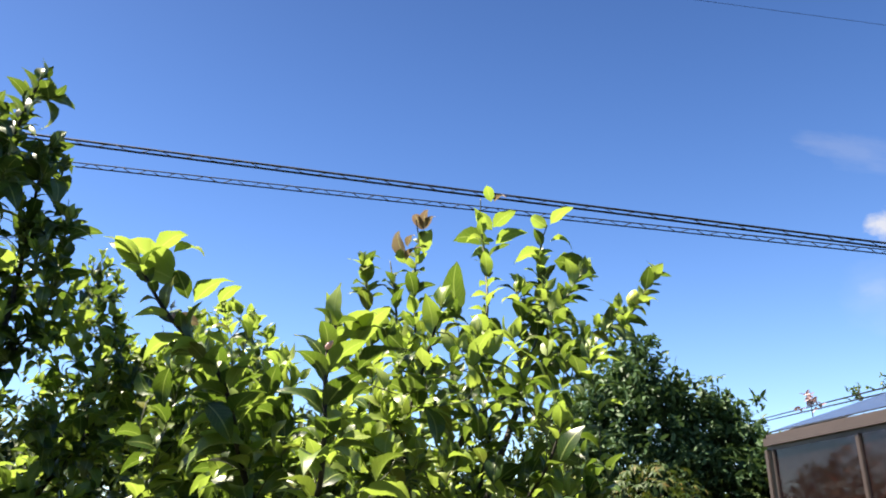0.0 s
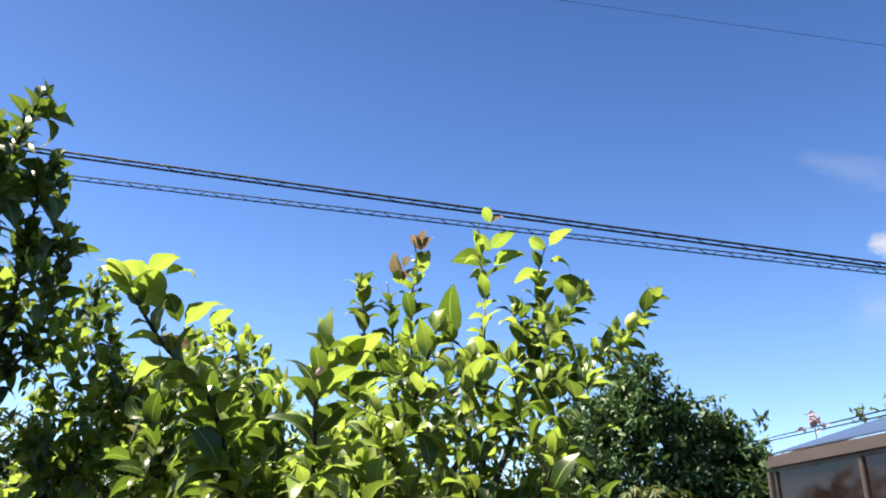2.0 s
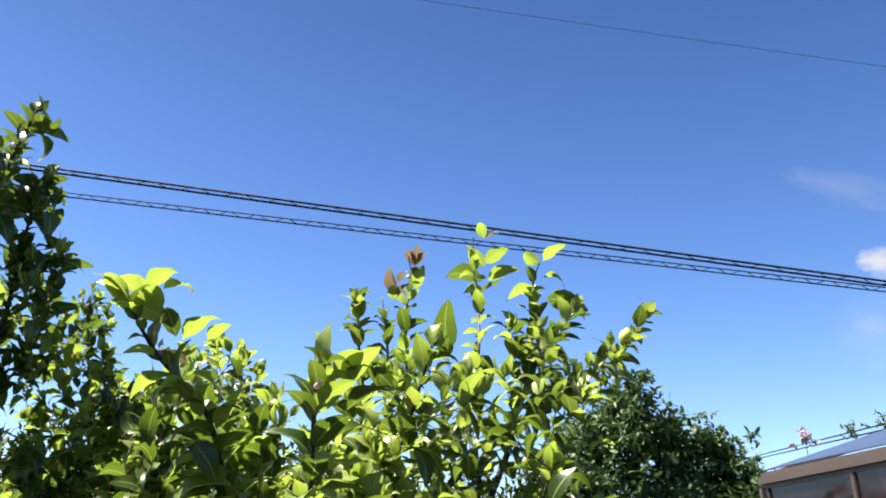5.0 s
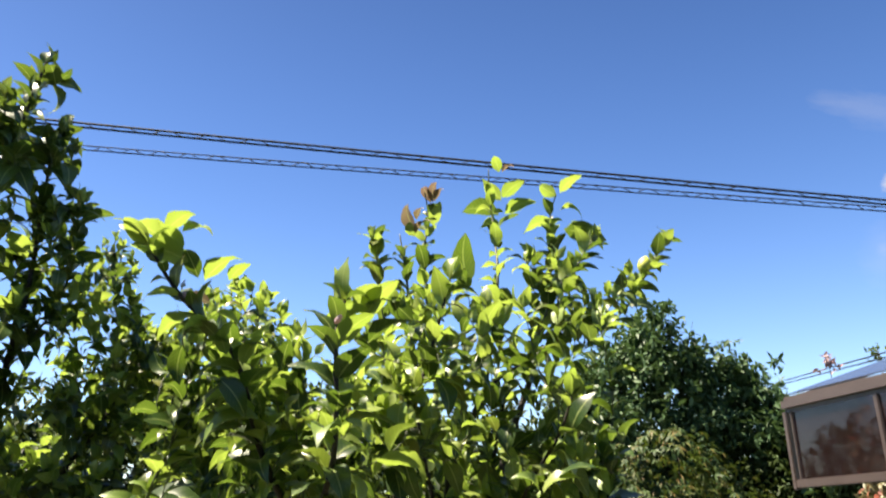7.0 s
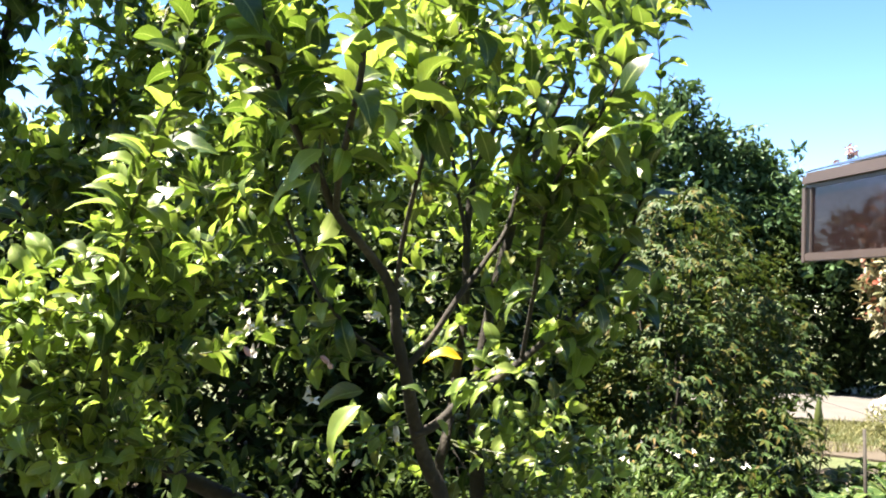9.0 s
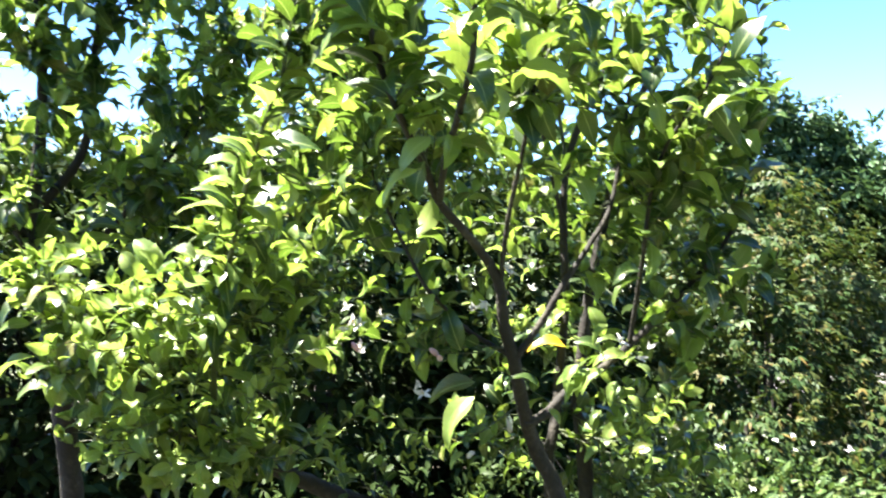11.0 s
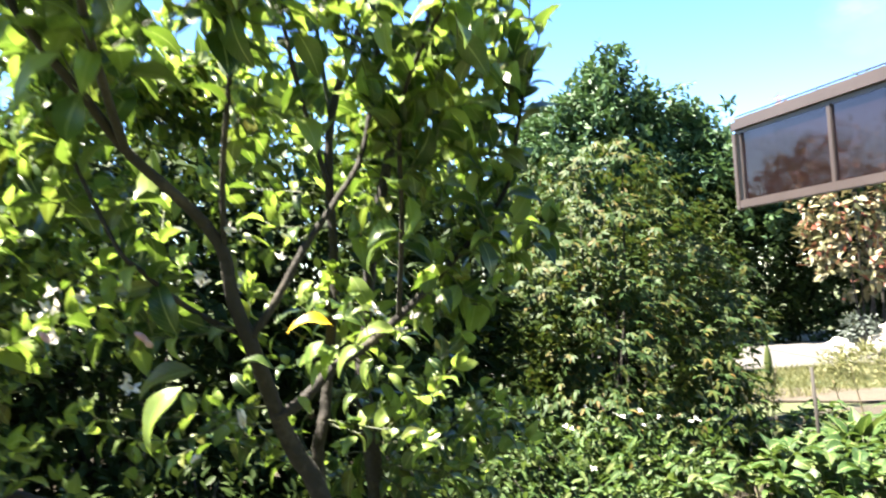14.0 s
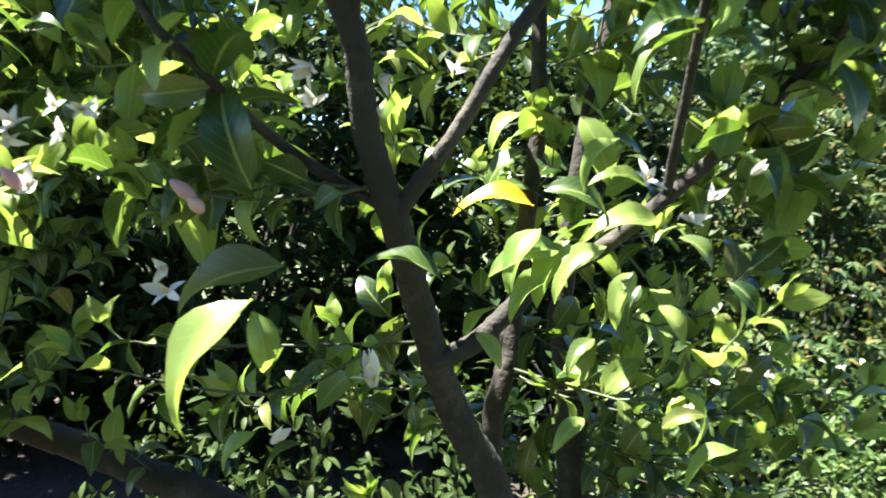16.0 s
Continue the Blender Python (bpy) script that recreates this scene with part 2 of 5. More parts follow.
def strip_shape(width, droop, rows=4):
    """A narrow leaf or blade: two quads wide, arched."""
    verts, uv, faces = [], [], []
    for i in range(rows):
        u = i / (rows - 1)
        w = max(width * 0.5 * math.sin(math.pi * (0.12 + 0.88 * u)) ** 0.8, 0.004)
        for s in (-1, 0, 1):
            verts.append((u, s * w, -droop * u * u + 0.25 * abs(s) * w))
            uv.append((0.5 + 0.5 * s, u))
    for i in range(rows - 1):
        for k in range(2):
            a = i * 3 + k
            faces.append((a, a + 3, a + 4, a + 1))
    return np.array(verts), np.array(uv), np.array(faces)


LEAVES = [leaf_shape(0.52, 0.12, 0.25, 0.016, 1.2), leaf_shape(0.48, 0.20, 0.45, 0.022, 1.3, twist=0.2),
          leaf_shape(0.56, 0.07, 0.12, 0.024, 1.1, twist=-0.15), leaf_shape(0.46, 0.28, 0.70, 0.022, 1.4, twist=-0.25),
          leaf_shape(0.50, 0.15, 0.35, 0.030, 1.2, twist=0.35), leaf_shape(0.40, 0.26, 0.50, 0.020, 1.3, rows=10, twist=0.4)]
SMALL = [strip_shape(0.42, 0.25), strip_shape(0.36, 0.45), strip_shape(0.5, 0.1)]
LOBES = [strip_shape(0.30, 0.35), strip_shape(0.34, 0.5), strip_shape(0.26, 0.2)]
NARROW = [strip_shape(0.24, 0.3), strip_shape(0.20, 0.5), strip_shape(0.28, 0.1)]


def frame_of(axis, normal):
    x = unit(axis)
    z = np.asarray(normal, float)
    z = z - x * np.dot(z, x)
    if np.linalg.norm(z) < 1e-3:
        z = np.cross(x, (0.3, 0.8, 0.5))
    z = unit(z)
    return np.stack([x, np.cross(z, x), z], axis=1)


class Foliage:
    """Leaves of one plant: place, axis, upper side, length, shape, material."""
    def __init__(self, shapes):
        self.shapes, self.items = shapes, []

    def add(self, at, axis, normal, size, mat=0, shape=None):
        k = int(rng.integers(min(5, len(self.shapes)))) if shape is None else shape
        self.items.append((np.asarray(at, float), axis, normal, size, k, mat))

    def joined(self, name, mats, items=None):
        items = self.items if items is None else items
        vs, fs, uvs, ms, o = [], [], [], [], 0
        kinds = np.array([q[4] for q in items])
        for k in np.unique(kinds):
            some = [q for q in items if q[4] == k]
            v, uv, f = self.shapes[k]
            n = len(some)
            x = np.array([q[1] for q in some], float)
            x /= np.maximum(np.linalg.norm(x, axis=1, keepdims=True), 1e-9)
            z = np.array([q[2] for q in some], float)
            z -= x * (x * z).sum(1, keepdims=True)
            flat = np.linalg.norm(z, axis=1) < 1e-3
            z[flat] = np.cross(x[flat], (0.3, 0.8, 0.5))
            z /= np.linalg.norm(z, axis=1, keepdims=True)
            turn = np.stack([x, np.cross(z, x), z], axis=1)
            size = np.array([q[3] for q in some])[:, None, None]
            vs.append((np.array([q[0] for q in some])[:, None, :] + size * np.einsum('vj,njk->nvk', v, turn)).reshape(-1, 3))
            fs.append((f[None] + (o + np.arange(n) * len(v))[:, None, None]).reshape(-1, 4))
            uvs.append(np.tile(uv, (n, 1)))
            ms.append(np.repeat([q[5] for q in some], len(f)))
            o += n * len(v)
        me = bpy.data.meshes.new(name)
        v, f = np.concatenate(vs), np.concatenate(fs)
        me.vertices.add(len(v))
        me.vertices.foreach_set("co", v.astype(np.float32).ravel())
        me.loops.add(f.size)
        me.loops.foreach_set("vertex_index", f.astype(np.int32).ravel())
        me.polygons.add(len(f))
        me.polygons.foreach_set("loop_start", np.arange(0, f.size, 4, dtype=np.int32))
        for m in mats:
            me.materials.append(m)
        me.polygons.foreach_set("material_index", np.concatenate(ms).astype(np.int32))
        me.polygons.foreach_set("use_smooth", np.ones(len(f), bool))
        layer = me.uv_layers.new(name="leaf")
        layer.data.foreach_set("uv", np.concatenate(uvs)[f.ravel()].astype(np.float32).ravel())
        me.update(calc_edges=True)
        me.validate()
        return me

    def singly(self, parent, items, mats):
        """Leaves as objects of their own that share a few meshes."""
        cache = {}
        for at, axis, normal, size, k, m in items:
            if (k, m) not in cache:
                v, uv, f = self.shapes[k]
                me = mesh_of("leaf", v, [tuple(q) for q in f], True, uv)
                me.materials.append(mats[m])
                cache[(k, m)] = me
            ob = new("leaf", cache[(k, m)])
            r = Matrix([list(row) for row in frame_of(axis, normal)]).to_4x4()
            ob.matrix_basis = Matrix.Translation(tuple(at)) @ r @ Matrix.Scale(size, 4)
            ob.parent = parent
            ob.matrix_parent_inverse = Matrix.Translation(-parent.location)


def toward(v, spread):
    return unit(np.asarray(v, float) + rng.normal(0, spread, 3))


# The open way through the garden: nothing grows into it.
WAY = np.array([(0.23, 0.20, 1.68), (0.30, 0.45, 1.46), (0.56, 0.75, 1.36), (0.55, 1.20, 1.32), (0.59, 1.62, 1.28)])


def clear_of_way(p, gap):
    for a, b in zip(WAY[:-1], WAY[1:]):
        t = np.clip(np.dot(p - a, b - a) / np.dot(b - a, b - a), 0, 1)
        if np.linalg.norm(p - a - t * (b - a)) < gap:
            return False
    return True


# Openings cut in the crown along the sun's way, added to light the fork.
GAPS = [np.array(q) for q in ((0.88, 2.40, 1.27), (0.46, 2.20, 1.14), (1.00, 2.40, 1.12), (0.95, 2.36, 1.42), (1.06, 2.46, 1.30), (0.75, 2.46, 1.40), (0.85, 2.50, 1.05))]


def shades_gap(p):
    way = np.array(SUN)
    for g in GAPS:
        t = np.dot(p - g, way)
        if t > 0.10 and np.linalg.norm(p - g - t * way) < 0.09:
            return True
    return False


def dress(fol, path, spacing, size, mat_old=0, mat_young=1, young=0.25, start=0.1, rise=0.35, gap=0.38, crown=True):
    """Leaves in a spiral along a shoot, larger and lower below, small and upright at its tip."""
    seg = np.linalg.norm(np.diff(path, axis=0), axis=1)
    run = np.concatenate([[0], np.cumsum(seg)])
    total = run[-1]
    s, turn = total * start, rng.uniform(0, 6.28)
    while s < total:
        u = s / total
        p = np.array([np.interp(s, run, path[:, k]) for k in range(3)])
        i = min(np.searchsorted(run, s), len(path) - 1)
        t = unit(path[i] - path[i - 1] if i else path[1] - path[0])
        a = unit(np.cross(t, (0.21, 0.35, 0.91) if abs(t[2]) < 0.9 else (1, 0.1, 0)))
        b = np.cross(t, a)
        out = math.cos(turn) * a + math.sin(turn) * b
        tilt = rise + 0.55 * u + rng.normal(0, 0.22)
        axis = unit(out + t * tilt + np.array((0, 0, -0.22 * (1 - u))) + rng.normal(0, 0.14, 3))
        normal = unit(t * 0.35 + np.array((0, 0, 1.0)) - out * tilt * 0.3 + rng.normal(0, 0.34, 3))
        L = size * (0.42 + 0.76 * rng.random() ** 0.7) * (1 - 0.30 * max(0, u - 0.75) / 0.25)
        if clear_of_way(p, gap) and clear_of_way(p + axis * L, gap) and not shades_gap(p + axis * L * 0.5):
            fol.add(p, axis, normal, L, mat_young if rng.random() < young + 0.5 * max(0, u - 0.7) else mat_old)
        turn += 2.40 + rng.normal(0, 0.25)
        s += spacing * rng.uniform(0.7, 1.3) * (1 - 0.35 * u)
    if crown:
        t = unit(path[-1] - path[-2])
        for k in range(3):
            axis = toward(t + 0.2 * rng.normal(0, 1, 3), 0.25)
            fol.add(path[-1], axis, rng.normal(0, 1, 3), size * rng.uniform(0.5, 0.8), mat_young)


def clump(fol, twigs, limbs, centre, radii, n, size, spacing=0.035, lift=0.5, young=0.2, gap=0.38, r=0.0035, old=0, most=0.55):
    """Side shoots from the nearest limb out to places within a rounded body."""
    c, rad = np.array(centre), np.array(radii)
    for _ in range(n):
        d = unit(rng.normal(0, 1, 3))
        end = c + rad * d * rng.uniform(0.35, 1.0) ** 0.6
        if not clear_of_way(end, gap):
            continue
        low = limbs[limbs[:, 2] < end[2] + 0.05]
        low = low if len(low) else limbs
        base = low[np.argmin(np.linalg.norm((low - end) * (1, 1, 0.6), axis=1) + rng.uniform(0, 0.12, len(low)))]
        reach = end - base
        if np.linalg.norm(reach) > most:
            continue
        mid = base + reach * 0.5 + np.array((0, 0, -0.10 * np.linalg.norm(reach[:2]))) + rng.normal(0, 0.02 + 0.07 * np.linalg.norm(reach), 3)
        path = smooth_path([base, mid, end, end + 0.25 * reach * np.array((0.5, 0.5, lift)) + np.array((0, 0, 0.05 * lift))], 9)
        if not all(clear_of_way(q, 0.25) for q in path):
            continue
        long = np.linalg.norm(reach)
        twigs.add(tube(path, r * 0.45 + 0.0016 * long, 0.0010, 5))
        dress(fol, path, spacing, size, old, old + 1, young=young, start=max(0.15, 1 - 0.42 / max(long, 0.42)), gap=gap)


# ---- ground and setting ----
def slab(name, x0, x1, y0, y1, z0, z1, mat, bevel=0.02):
    bm = bmesh.new()
    bmesh.ops.create_cube(bm, size=1)
    bmesh.ops.scale(bm, vec=(x1 - x0, y1 - y0, z1 - z0), verts=bm.verts)
    bmesh.ops.translate(bm, vec=((x0 + x1) / 2, (y0 + y1) / 2, (z0 + z1) / 2), verts=bm.verts)
    if bevel:
        bmesh.ops.bevel(bm, geom=bm.edges[:], offset=bevel, segments=2, affect='EDGES')
    me = bpy.data.meshes.new(name)
    bm.to_mesh(me)
    bm.free()
    return part(name, me, mat)


def ground_height(x, y):
    near = max(0.0, 1 - math.hypot(x - 3, y - 5) / 20)
    return 0.035 * near * noise.noise((x * 0.7, y * 0.7, 0.0)) + 0.012 * near * noise.noise((x * 3.1, y * 3.1, 2.0))


def build_ground():
    near = np.linspace(-12, 18, 101)
    axis = np.concatenate([[-2500, -600, -150, -40], near, [45, 150, 600, 2500]])
    n = len(axis)
    verts = [(x, y + 3, ground_height(x, y + 3)) for y in axis for x in axis]
    faces = [(j * n + i, j * n + i + 1, (j + 1) * n + i + 1, (j + 1) * n + i) for j in range(n - 1) for i in range(n - 1)]
    g = part("ground", mesh_of("ground", verts, faces), SOIL)
    tagged(g, "dry garden ground of soil and thin grass", "ground", kind="structure")


build_ground()


def bed(name, label, x0, x1, y0, y1, top):
    n, m = 36, 30
    verts = []
    for j in range(m):
        for i in range(n):
            u, v = i / (n - 1), j / (m - 1)
            edge = min(u, 1 - u, v, 1 - v)
            x = x0 + (x1 - x0) * u + 0.15 * noise.noise((u * 5, v * 5, x0))
            y = y0 + (y1 - y0) * v + 0.15 * noise.noise((u * 5, v * 5, 9 + y0))
            verts.append((x, y, -0.06 + (0.06 + top) * min(1, edge * 14) + ground_height(x, y) + 0.025 * noise.noise((x * 4, y * 4, 1.0))))
    faces = [(j * n + i, j * n + i + 1, (j + 1) * n + i + 1, (j + 1) * n + i) for j in range(m - 1) for i in range(n - 1)]
    tagged(part(name, mesh_of(name, verts, faces), SHADE_LITTER), label, "soil", kind="structure")


bed("planting_bed", "leaf litter under the citrus and shrubs, the crowns' shade in its dark colour", -7.0, 2.9, 1.2, 9.5, 0.07)
# dark soil carried out to y 7 stands for the shelter's cast shadow
bed("planting_bed", "vegetable bed soil, dark enough to stand for the shelter's shadow", 2.95, 7.6, 3.2, 7.0, 0.07)


def build_paving():
    """A pale concrete drive beyond the garden bed, in cast bays."""
    root = empty("paving", (10.5, 12.0, 0))
    tagged(root, "pale sunlit concrete drive cast in bays", "paving", kind="structure")
    turn = Matrix.Rotation(radians(-18), 4, 'Z')
    for i in range(6):
        a = slab("paving_bay", 0, 3.0 - 0.012, 0, 3.7, -0.08, 0.05, CONCRETE, 0.012)
        a.parent = root
        a.matrix_basis = turn @ Matrix.Translation((-6.6 + i * 3.0, -2.62, 0.0))


def build_path():
    ob = slab("path", -2.6, 2.6, -0.55, 0.5, -0.08, 0.03, TAN, 0.03)
    ob.matrix_basis = pose(7.1, 7.62, 0, 0, 0, -42)
    tagged(ob, "strip of bare tan soil beside the grass", "path", kind="structure")


build_path()


build_paving()


def build_sky_block_wall():
    """An unseen boarded wall behind the camera, added to cut the sky light."""
    root = empty("sky_block_wall", (0.5, -2.4, 0))
    tagged(root, "unseen brown boarded wall, added to cut sky light from behind", "wall", kind="structure")
    core = slab("wall_core", -7.0, 7.0, -0.12, 0.0, -0.05, 3.3, STAKE, 0.01)
    core.parent = root
    for k in range(17):
        plank = slab("board", -7.0, 7.0, 0.004, 0.024, k * 0.195, k * 0.195 + 0.188, BROWN_BOARD, 0.004)
        plank.parent = root
    eave = slab("eave", -7.2, 7.2, -0.3, 0.55, 3.3, 3.42, BROWN_BOARD, 0.01)
    eave.parent = root


BROWN_BOARD = surface("brown_weatherboard", [(0.3, (0.06, 0.042, 0.03)), (0.7, (0.10, 0.072, 0.05))], 2.0, 0.75, 60.0, 0.3, 0.003)
build_sky_block_wall()


# ---- citrus trees ----
LEMON_SKIN = surface("lemon_skin", [(0.3, (0.30, 0.36, 0.05)), (0.7, (0.42, 0.42, 0.06))], 20.0, 0.4, 150.0, 0.3, 0.002)
def limb(parent, name, pts, r0, r1, mat=SHADE_BARK, n=None, sides=9):
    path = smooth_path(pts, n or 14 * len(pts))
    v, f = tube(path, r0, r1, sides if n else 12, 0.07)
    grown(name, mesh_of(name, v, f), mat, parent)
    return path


def flower(root, at, up, size, open_=1.0, fine=True):
    """White blossom: five narrow waxy petals round a tuft of stamens."""
    petals, tuft = Foliage([strip_shape(0.46, -0.35, 5), strip_shape(0.40, 0.5, 5)]), Foliage([strip_shape(0.16, 0.1, 3)])
    up = unit(up)
    a = unit(np.cross(up, (0.3, 0.5, 0.8)))
    b = np.cross(up, a)
    for k in range(5):
        th = 2 * math.pi * k / 5 + rng.uniform(-0.2, 0.2)
        out = math.cos(th) * a + math.sin(th) * b
        w = open_ * rng.uniform(0.6, 1.1)
        petals.add(np.array(at), unit(out * w + up * (1.2 - 0.6 * w) + rng.normal(0, 0.15, 3)), up - out * 0.4, size * rng.uniform(0.75, 1.15))
    for k in range(6):
        tuft.add(np.array(at), toward(up, 0.2), rng.normal(0, 1, 3), size * 0.5)
    if not fine:
        grown("blossom", petals.joined("blossom", [PETAL]), None, root)
        return
    heart = grown("blossom", tuft.joined("blossom", [STAMEN]), None, root, "white lemon blossom with pale yellow stamens")
    for q in petals.items:
        part("petal", petals.joined("petal", [PETAL], [q]), None, heart)


def bud(root, at, way, size):
    bm = bmesh.new()
    bmesh.ops.create_uvsphere(bm, u_segments=8, v_segments=6, radius=0.5)
    for v in bm.verts:
        v.co = Vector((v.co.x * (0.55 - 0.2 * v.co.z), v.co.y * (0.55 - 0.2 * v.co.z), v.co.z * 1.2))
    me = bpy.data.meshes.new("bud")
    bm.to_mesh(me)
    bm.free()
    me.polygons.foreach_set("use_smooth", np.ones(len(me.polygons), bool))
    ob = grown("bud", me, BUD, root, "pink unopened lemon bud")
    ob.matrix_basis = Matrix.Translation(at) @ Vector(way).to_track_quat('Z', 'Y').to_matrix().to_4x4() @ Matrix.Scale(size, 4)


# leaves that stand out: foot, tip, kind (0 green, 1 pale, 2 bronze, 3 yellow)
HIGH_SHOOT_LEAVES = [
    ((1.104, 2.716, 2.928), (1.065, 2.661, 2.971), 1),
    ((1.114, 2.713, 2.928), (1.142, 2.652, 2.943), 2),
    ((1.116, 2.742, 2.827), (1.031, 2.698, 2.876), 1),
    ((1.123, 2.756, 2.844), (1.182, 2.675, 2.886), 1),
    ((1.129, 2.749, 2.775), (1.223, 2.661, 2.812), 1),
    ((1.117, 2.781, 2.786), (0.952, 2.769, 2.806), 0),
    ((1.117, 2.767, 2.736), (1.018, 2.75, 2.729), 1),
    ((1.365, 2.804, 2.895), (1.267, 2.77, 2.92), 1),
    ((1.374, 2.797, 2.905), (1.43, 2.713, 2.952), 1),
    ((1.374, 2.803, 2.836), (1.455, 2.736, 2.825), 1),
    ((1.362, 2.836, 2.789), (1.214, 2.837, 2.761), 1),
]
HIGH_SHOOT_LEAVES2 = [
    ((1.389, 2.817, 2.762), (1.531, 2.752, 2.709), 0),
    ((1.412, 2.844, 2.763), (1.499, 2.765, 2.778), 1),
    ((1.372, 2.834, 2.732), (1.311, 2.832, 2.656), 0),
    ((0.897, 2.907, 2.867), (0.884, 2.831, 2.943), 2),
    ((0.891, 2.909, 2.867), (0.835, 2.852, 2.922), 2),
    ((0.905, 2.913, 2.875), (0.922, 2.84, 2.921), 2),
    ((0.903, 2.93, 2.779), (0.908, 2.851, 2.85), 1),
    ((0.791, 2.754, 2.683), (0.732, 2.688, 2.774), 2),
    ((0.795, 2.738, 2.72), (0.802, 2.674, 2.76), 2),
    ((0.796, 2.756, 2.674), (0.829, 2.682, 2.724), 2),
    ((0.793, 2.761, 2.665), (0.749, 2.71, 2.709), 1),
    ((0.878, 2.388, 2.375), (0.842, 2.305, 2.511), 0),
]
NEAR_LEFT_SHOOT = [
    ((0.067, 1.905, 2.266), (-0.025, 1.876, 2.333), 1),
    ((0.054, 1.905, 2.303), (0.12, 1.844, 2.342), 1),
    ((0.091, 1.894, 2.25), (0.045, 1.856, 2.308), 1),
    ((0.09, 1.886, 2.297), (0.163, 1.838, 2.301), 1),
    ((0.109, 1.876, 2.228), (-0.008, 1.867, 2.263), 1),
    ((0.131, 1.903, 2.202), (0.098, 1.86, 2.263), 0),
    ((0.144, 1.912, 2.198), (0.22, 1.843, 2.252), 1),
    ((0.195, 1.928, 2.207), (0.236, 1.878, 2.236), 1),
    ((0.173, 1.9, 2.126), (0.252, 1.873, 2.075), 1),
    ((0.261, 1.93, 2.049), (0.302, 1.86, 2.129), 1),
    ((0.158, 1.936, 2.156), (0.098, 1.917, 2.175), 2),
    ((0.245, 2.007, 1.978), (0.166, 2.016, 1.939), 0),
]
NEAR_MID_SHOOT = [
    ((0.465, 1.804, 2.088), (0.385, 1.787, 2.117), 1),
    ((0.46, 1.807, 2.111), (0.392, 1.783, 2.149), 1),
    ((0.469, 1.804, 2.112), (0.492, 1.739, 2.193), 1),
    ((0.477, 1.807, 2.101), (0.532, 1.736, 2.174), 1),
    ((0.487, 1.811, 2.111), (0.51, 1.759, 2.158), 0),
    ((0.457, 1.8, 2.074), (0.367, 1.797, 2.078), 0),
    ((0.489, 1.822, 2.055), (0.574, 1.75, 2.111), 0),
    ((0.508, 1.977, 1.879), (0.437, 1.943, 1.939), 1),
    ((0.498, 1.969, 1.905), (0.404, 1.964, 1.911), 0),
    ((0.51, 1.984, 1.86), (0.421, 1.978, 1.864), 1),
    ((0.243, 1.994, 2.012), (0.148, 1.987, 2.023), 0),
]
FORK_LEAVES = [
    ((0.503, 2.329, 1.302), (0.459, 2.33, 1.422), 0),
    ((0.535, 2.32, 1.23), (0.408, 2.321, 1.196), 0),
    ((0.463, 2.339, 1.399), (0.382, 2.336, 1.385), 0),
    ((0.684, 2.303, 1.218), (0.602, 2.303, 1.253), 0),
    ((0.96, 2.349, 1.475), (0.863, 2.344, 1.419), 0),
    ((0.967, 2.347, 1.469), (1.037, 2.327, 1.454), 0),
    ((0.88, 2.504, 1.401), (0.924, 2.479, 1.313), 1),
    ((0.828, 2.474, 1.31), (0.912, 2.45, 1.298), 0),
    ((0.845, 2.592, 1.291), (0.727, 2.59, 1.303), 3),
]
FORK_LEAVES2 = [
    ((0.968, 2.456, 1.274), (0.863, 2.453, 1.267), 1),
    ((0.882, 2.403, 1.247), (0.805, 2.396, 1.193), 1),
    ((0.92, 2.396, 1.204), (0.894, 2.383, 1.156), 0),
    ((0.508, 2.323, 1.069), (0.466, 2.314, 1.033), 1),
    ((0.552, 2.318, 1.058), (0.505, 2.31, 1.036), 0),
    ((1.024, 2.363, 1.025), (0.949, 2.357, 0.999), 1),
    ((0.694, 2.371, 1.35), (0.662, 2.36, 1.322), 1),
    ((0.54, 2.499, 1.511), (0.523, 2.485, 1.475), 1),
    ((0.443, 2.399, 1.357), (0.39, 2.39, 1.316), 1),
    ((0.294, 2.464, 1.315), (0.263, 2.452, 1.274), 0),
    ((1.157, 2.512, 1.215), (1.06, 2.507, 1.213), 1),
    ((1.077, 2.518, 1.177), (1.042, 2.504, 1.135), 1),
]
FRONT_LEAVES = [
    ((-0.298, 2.638, 1.576), (-0.21, 2.598, 1.473), 1),
    ((0.107, 2.578, 1.322), (0.235, 2.529, 1.237), 1),
    ((0.375, 1.929, 1.725), (0.313, 1.925, 1.66), 1),
    ((0.355, 1.938, 1.665), (0.27, 1.938, 1.603), 1),
    ((0.87, 1.848, 1.755), (0.943, 1.807, 1.805), 1),
    ((0.863, 1.85, 1.759), (0.81, 1.833, 1.81), 1),
    ((0.899, 1.84, 1.788), (0.995, 1.797, 1.807), 0),
    ((0.989, 1.946, 1.903), (1.035, 1.905, 1.985), 0),
    ((0.477, 1.665, 1.835), (0.429, 1.651, 1.884), 1),
    ((0.355, 1.863, 1.954), (0.324, 1.853, 1.897), 0),
    ((0.197, 1.842, 1.972), (0.256, 1.816, 1.901), 0),
]


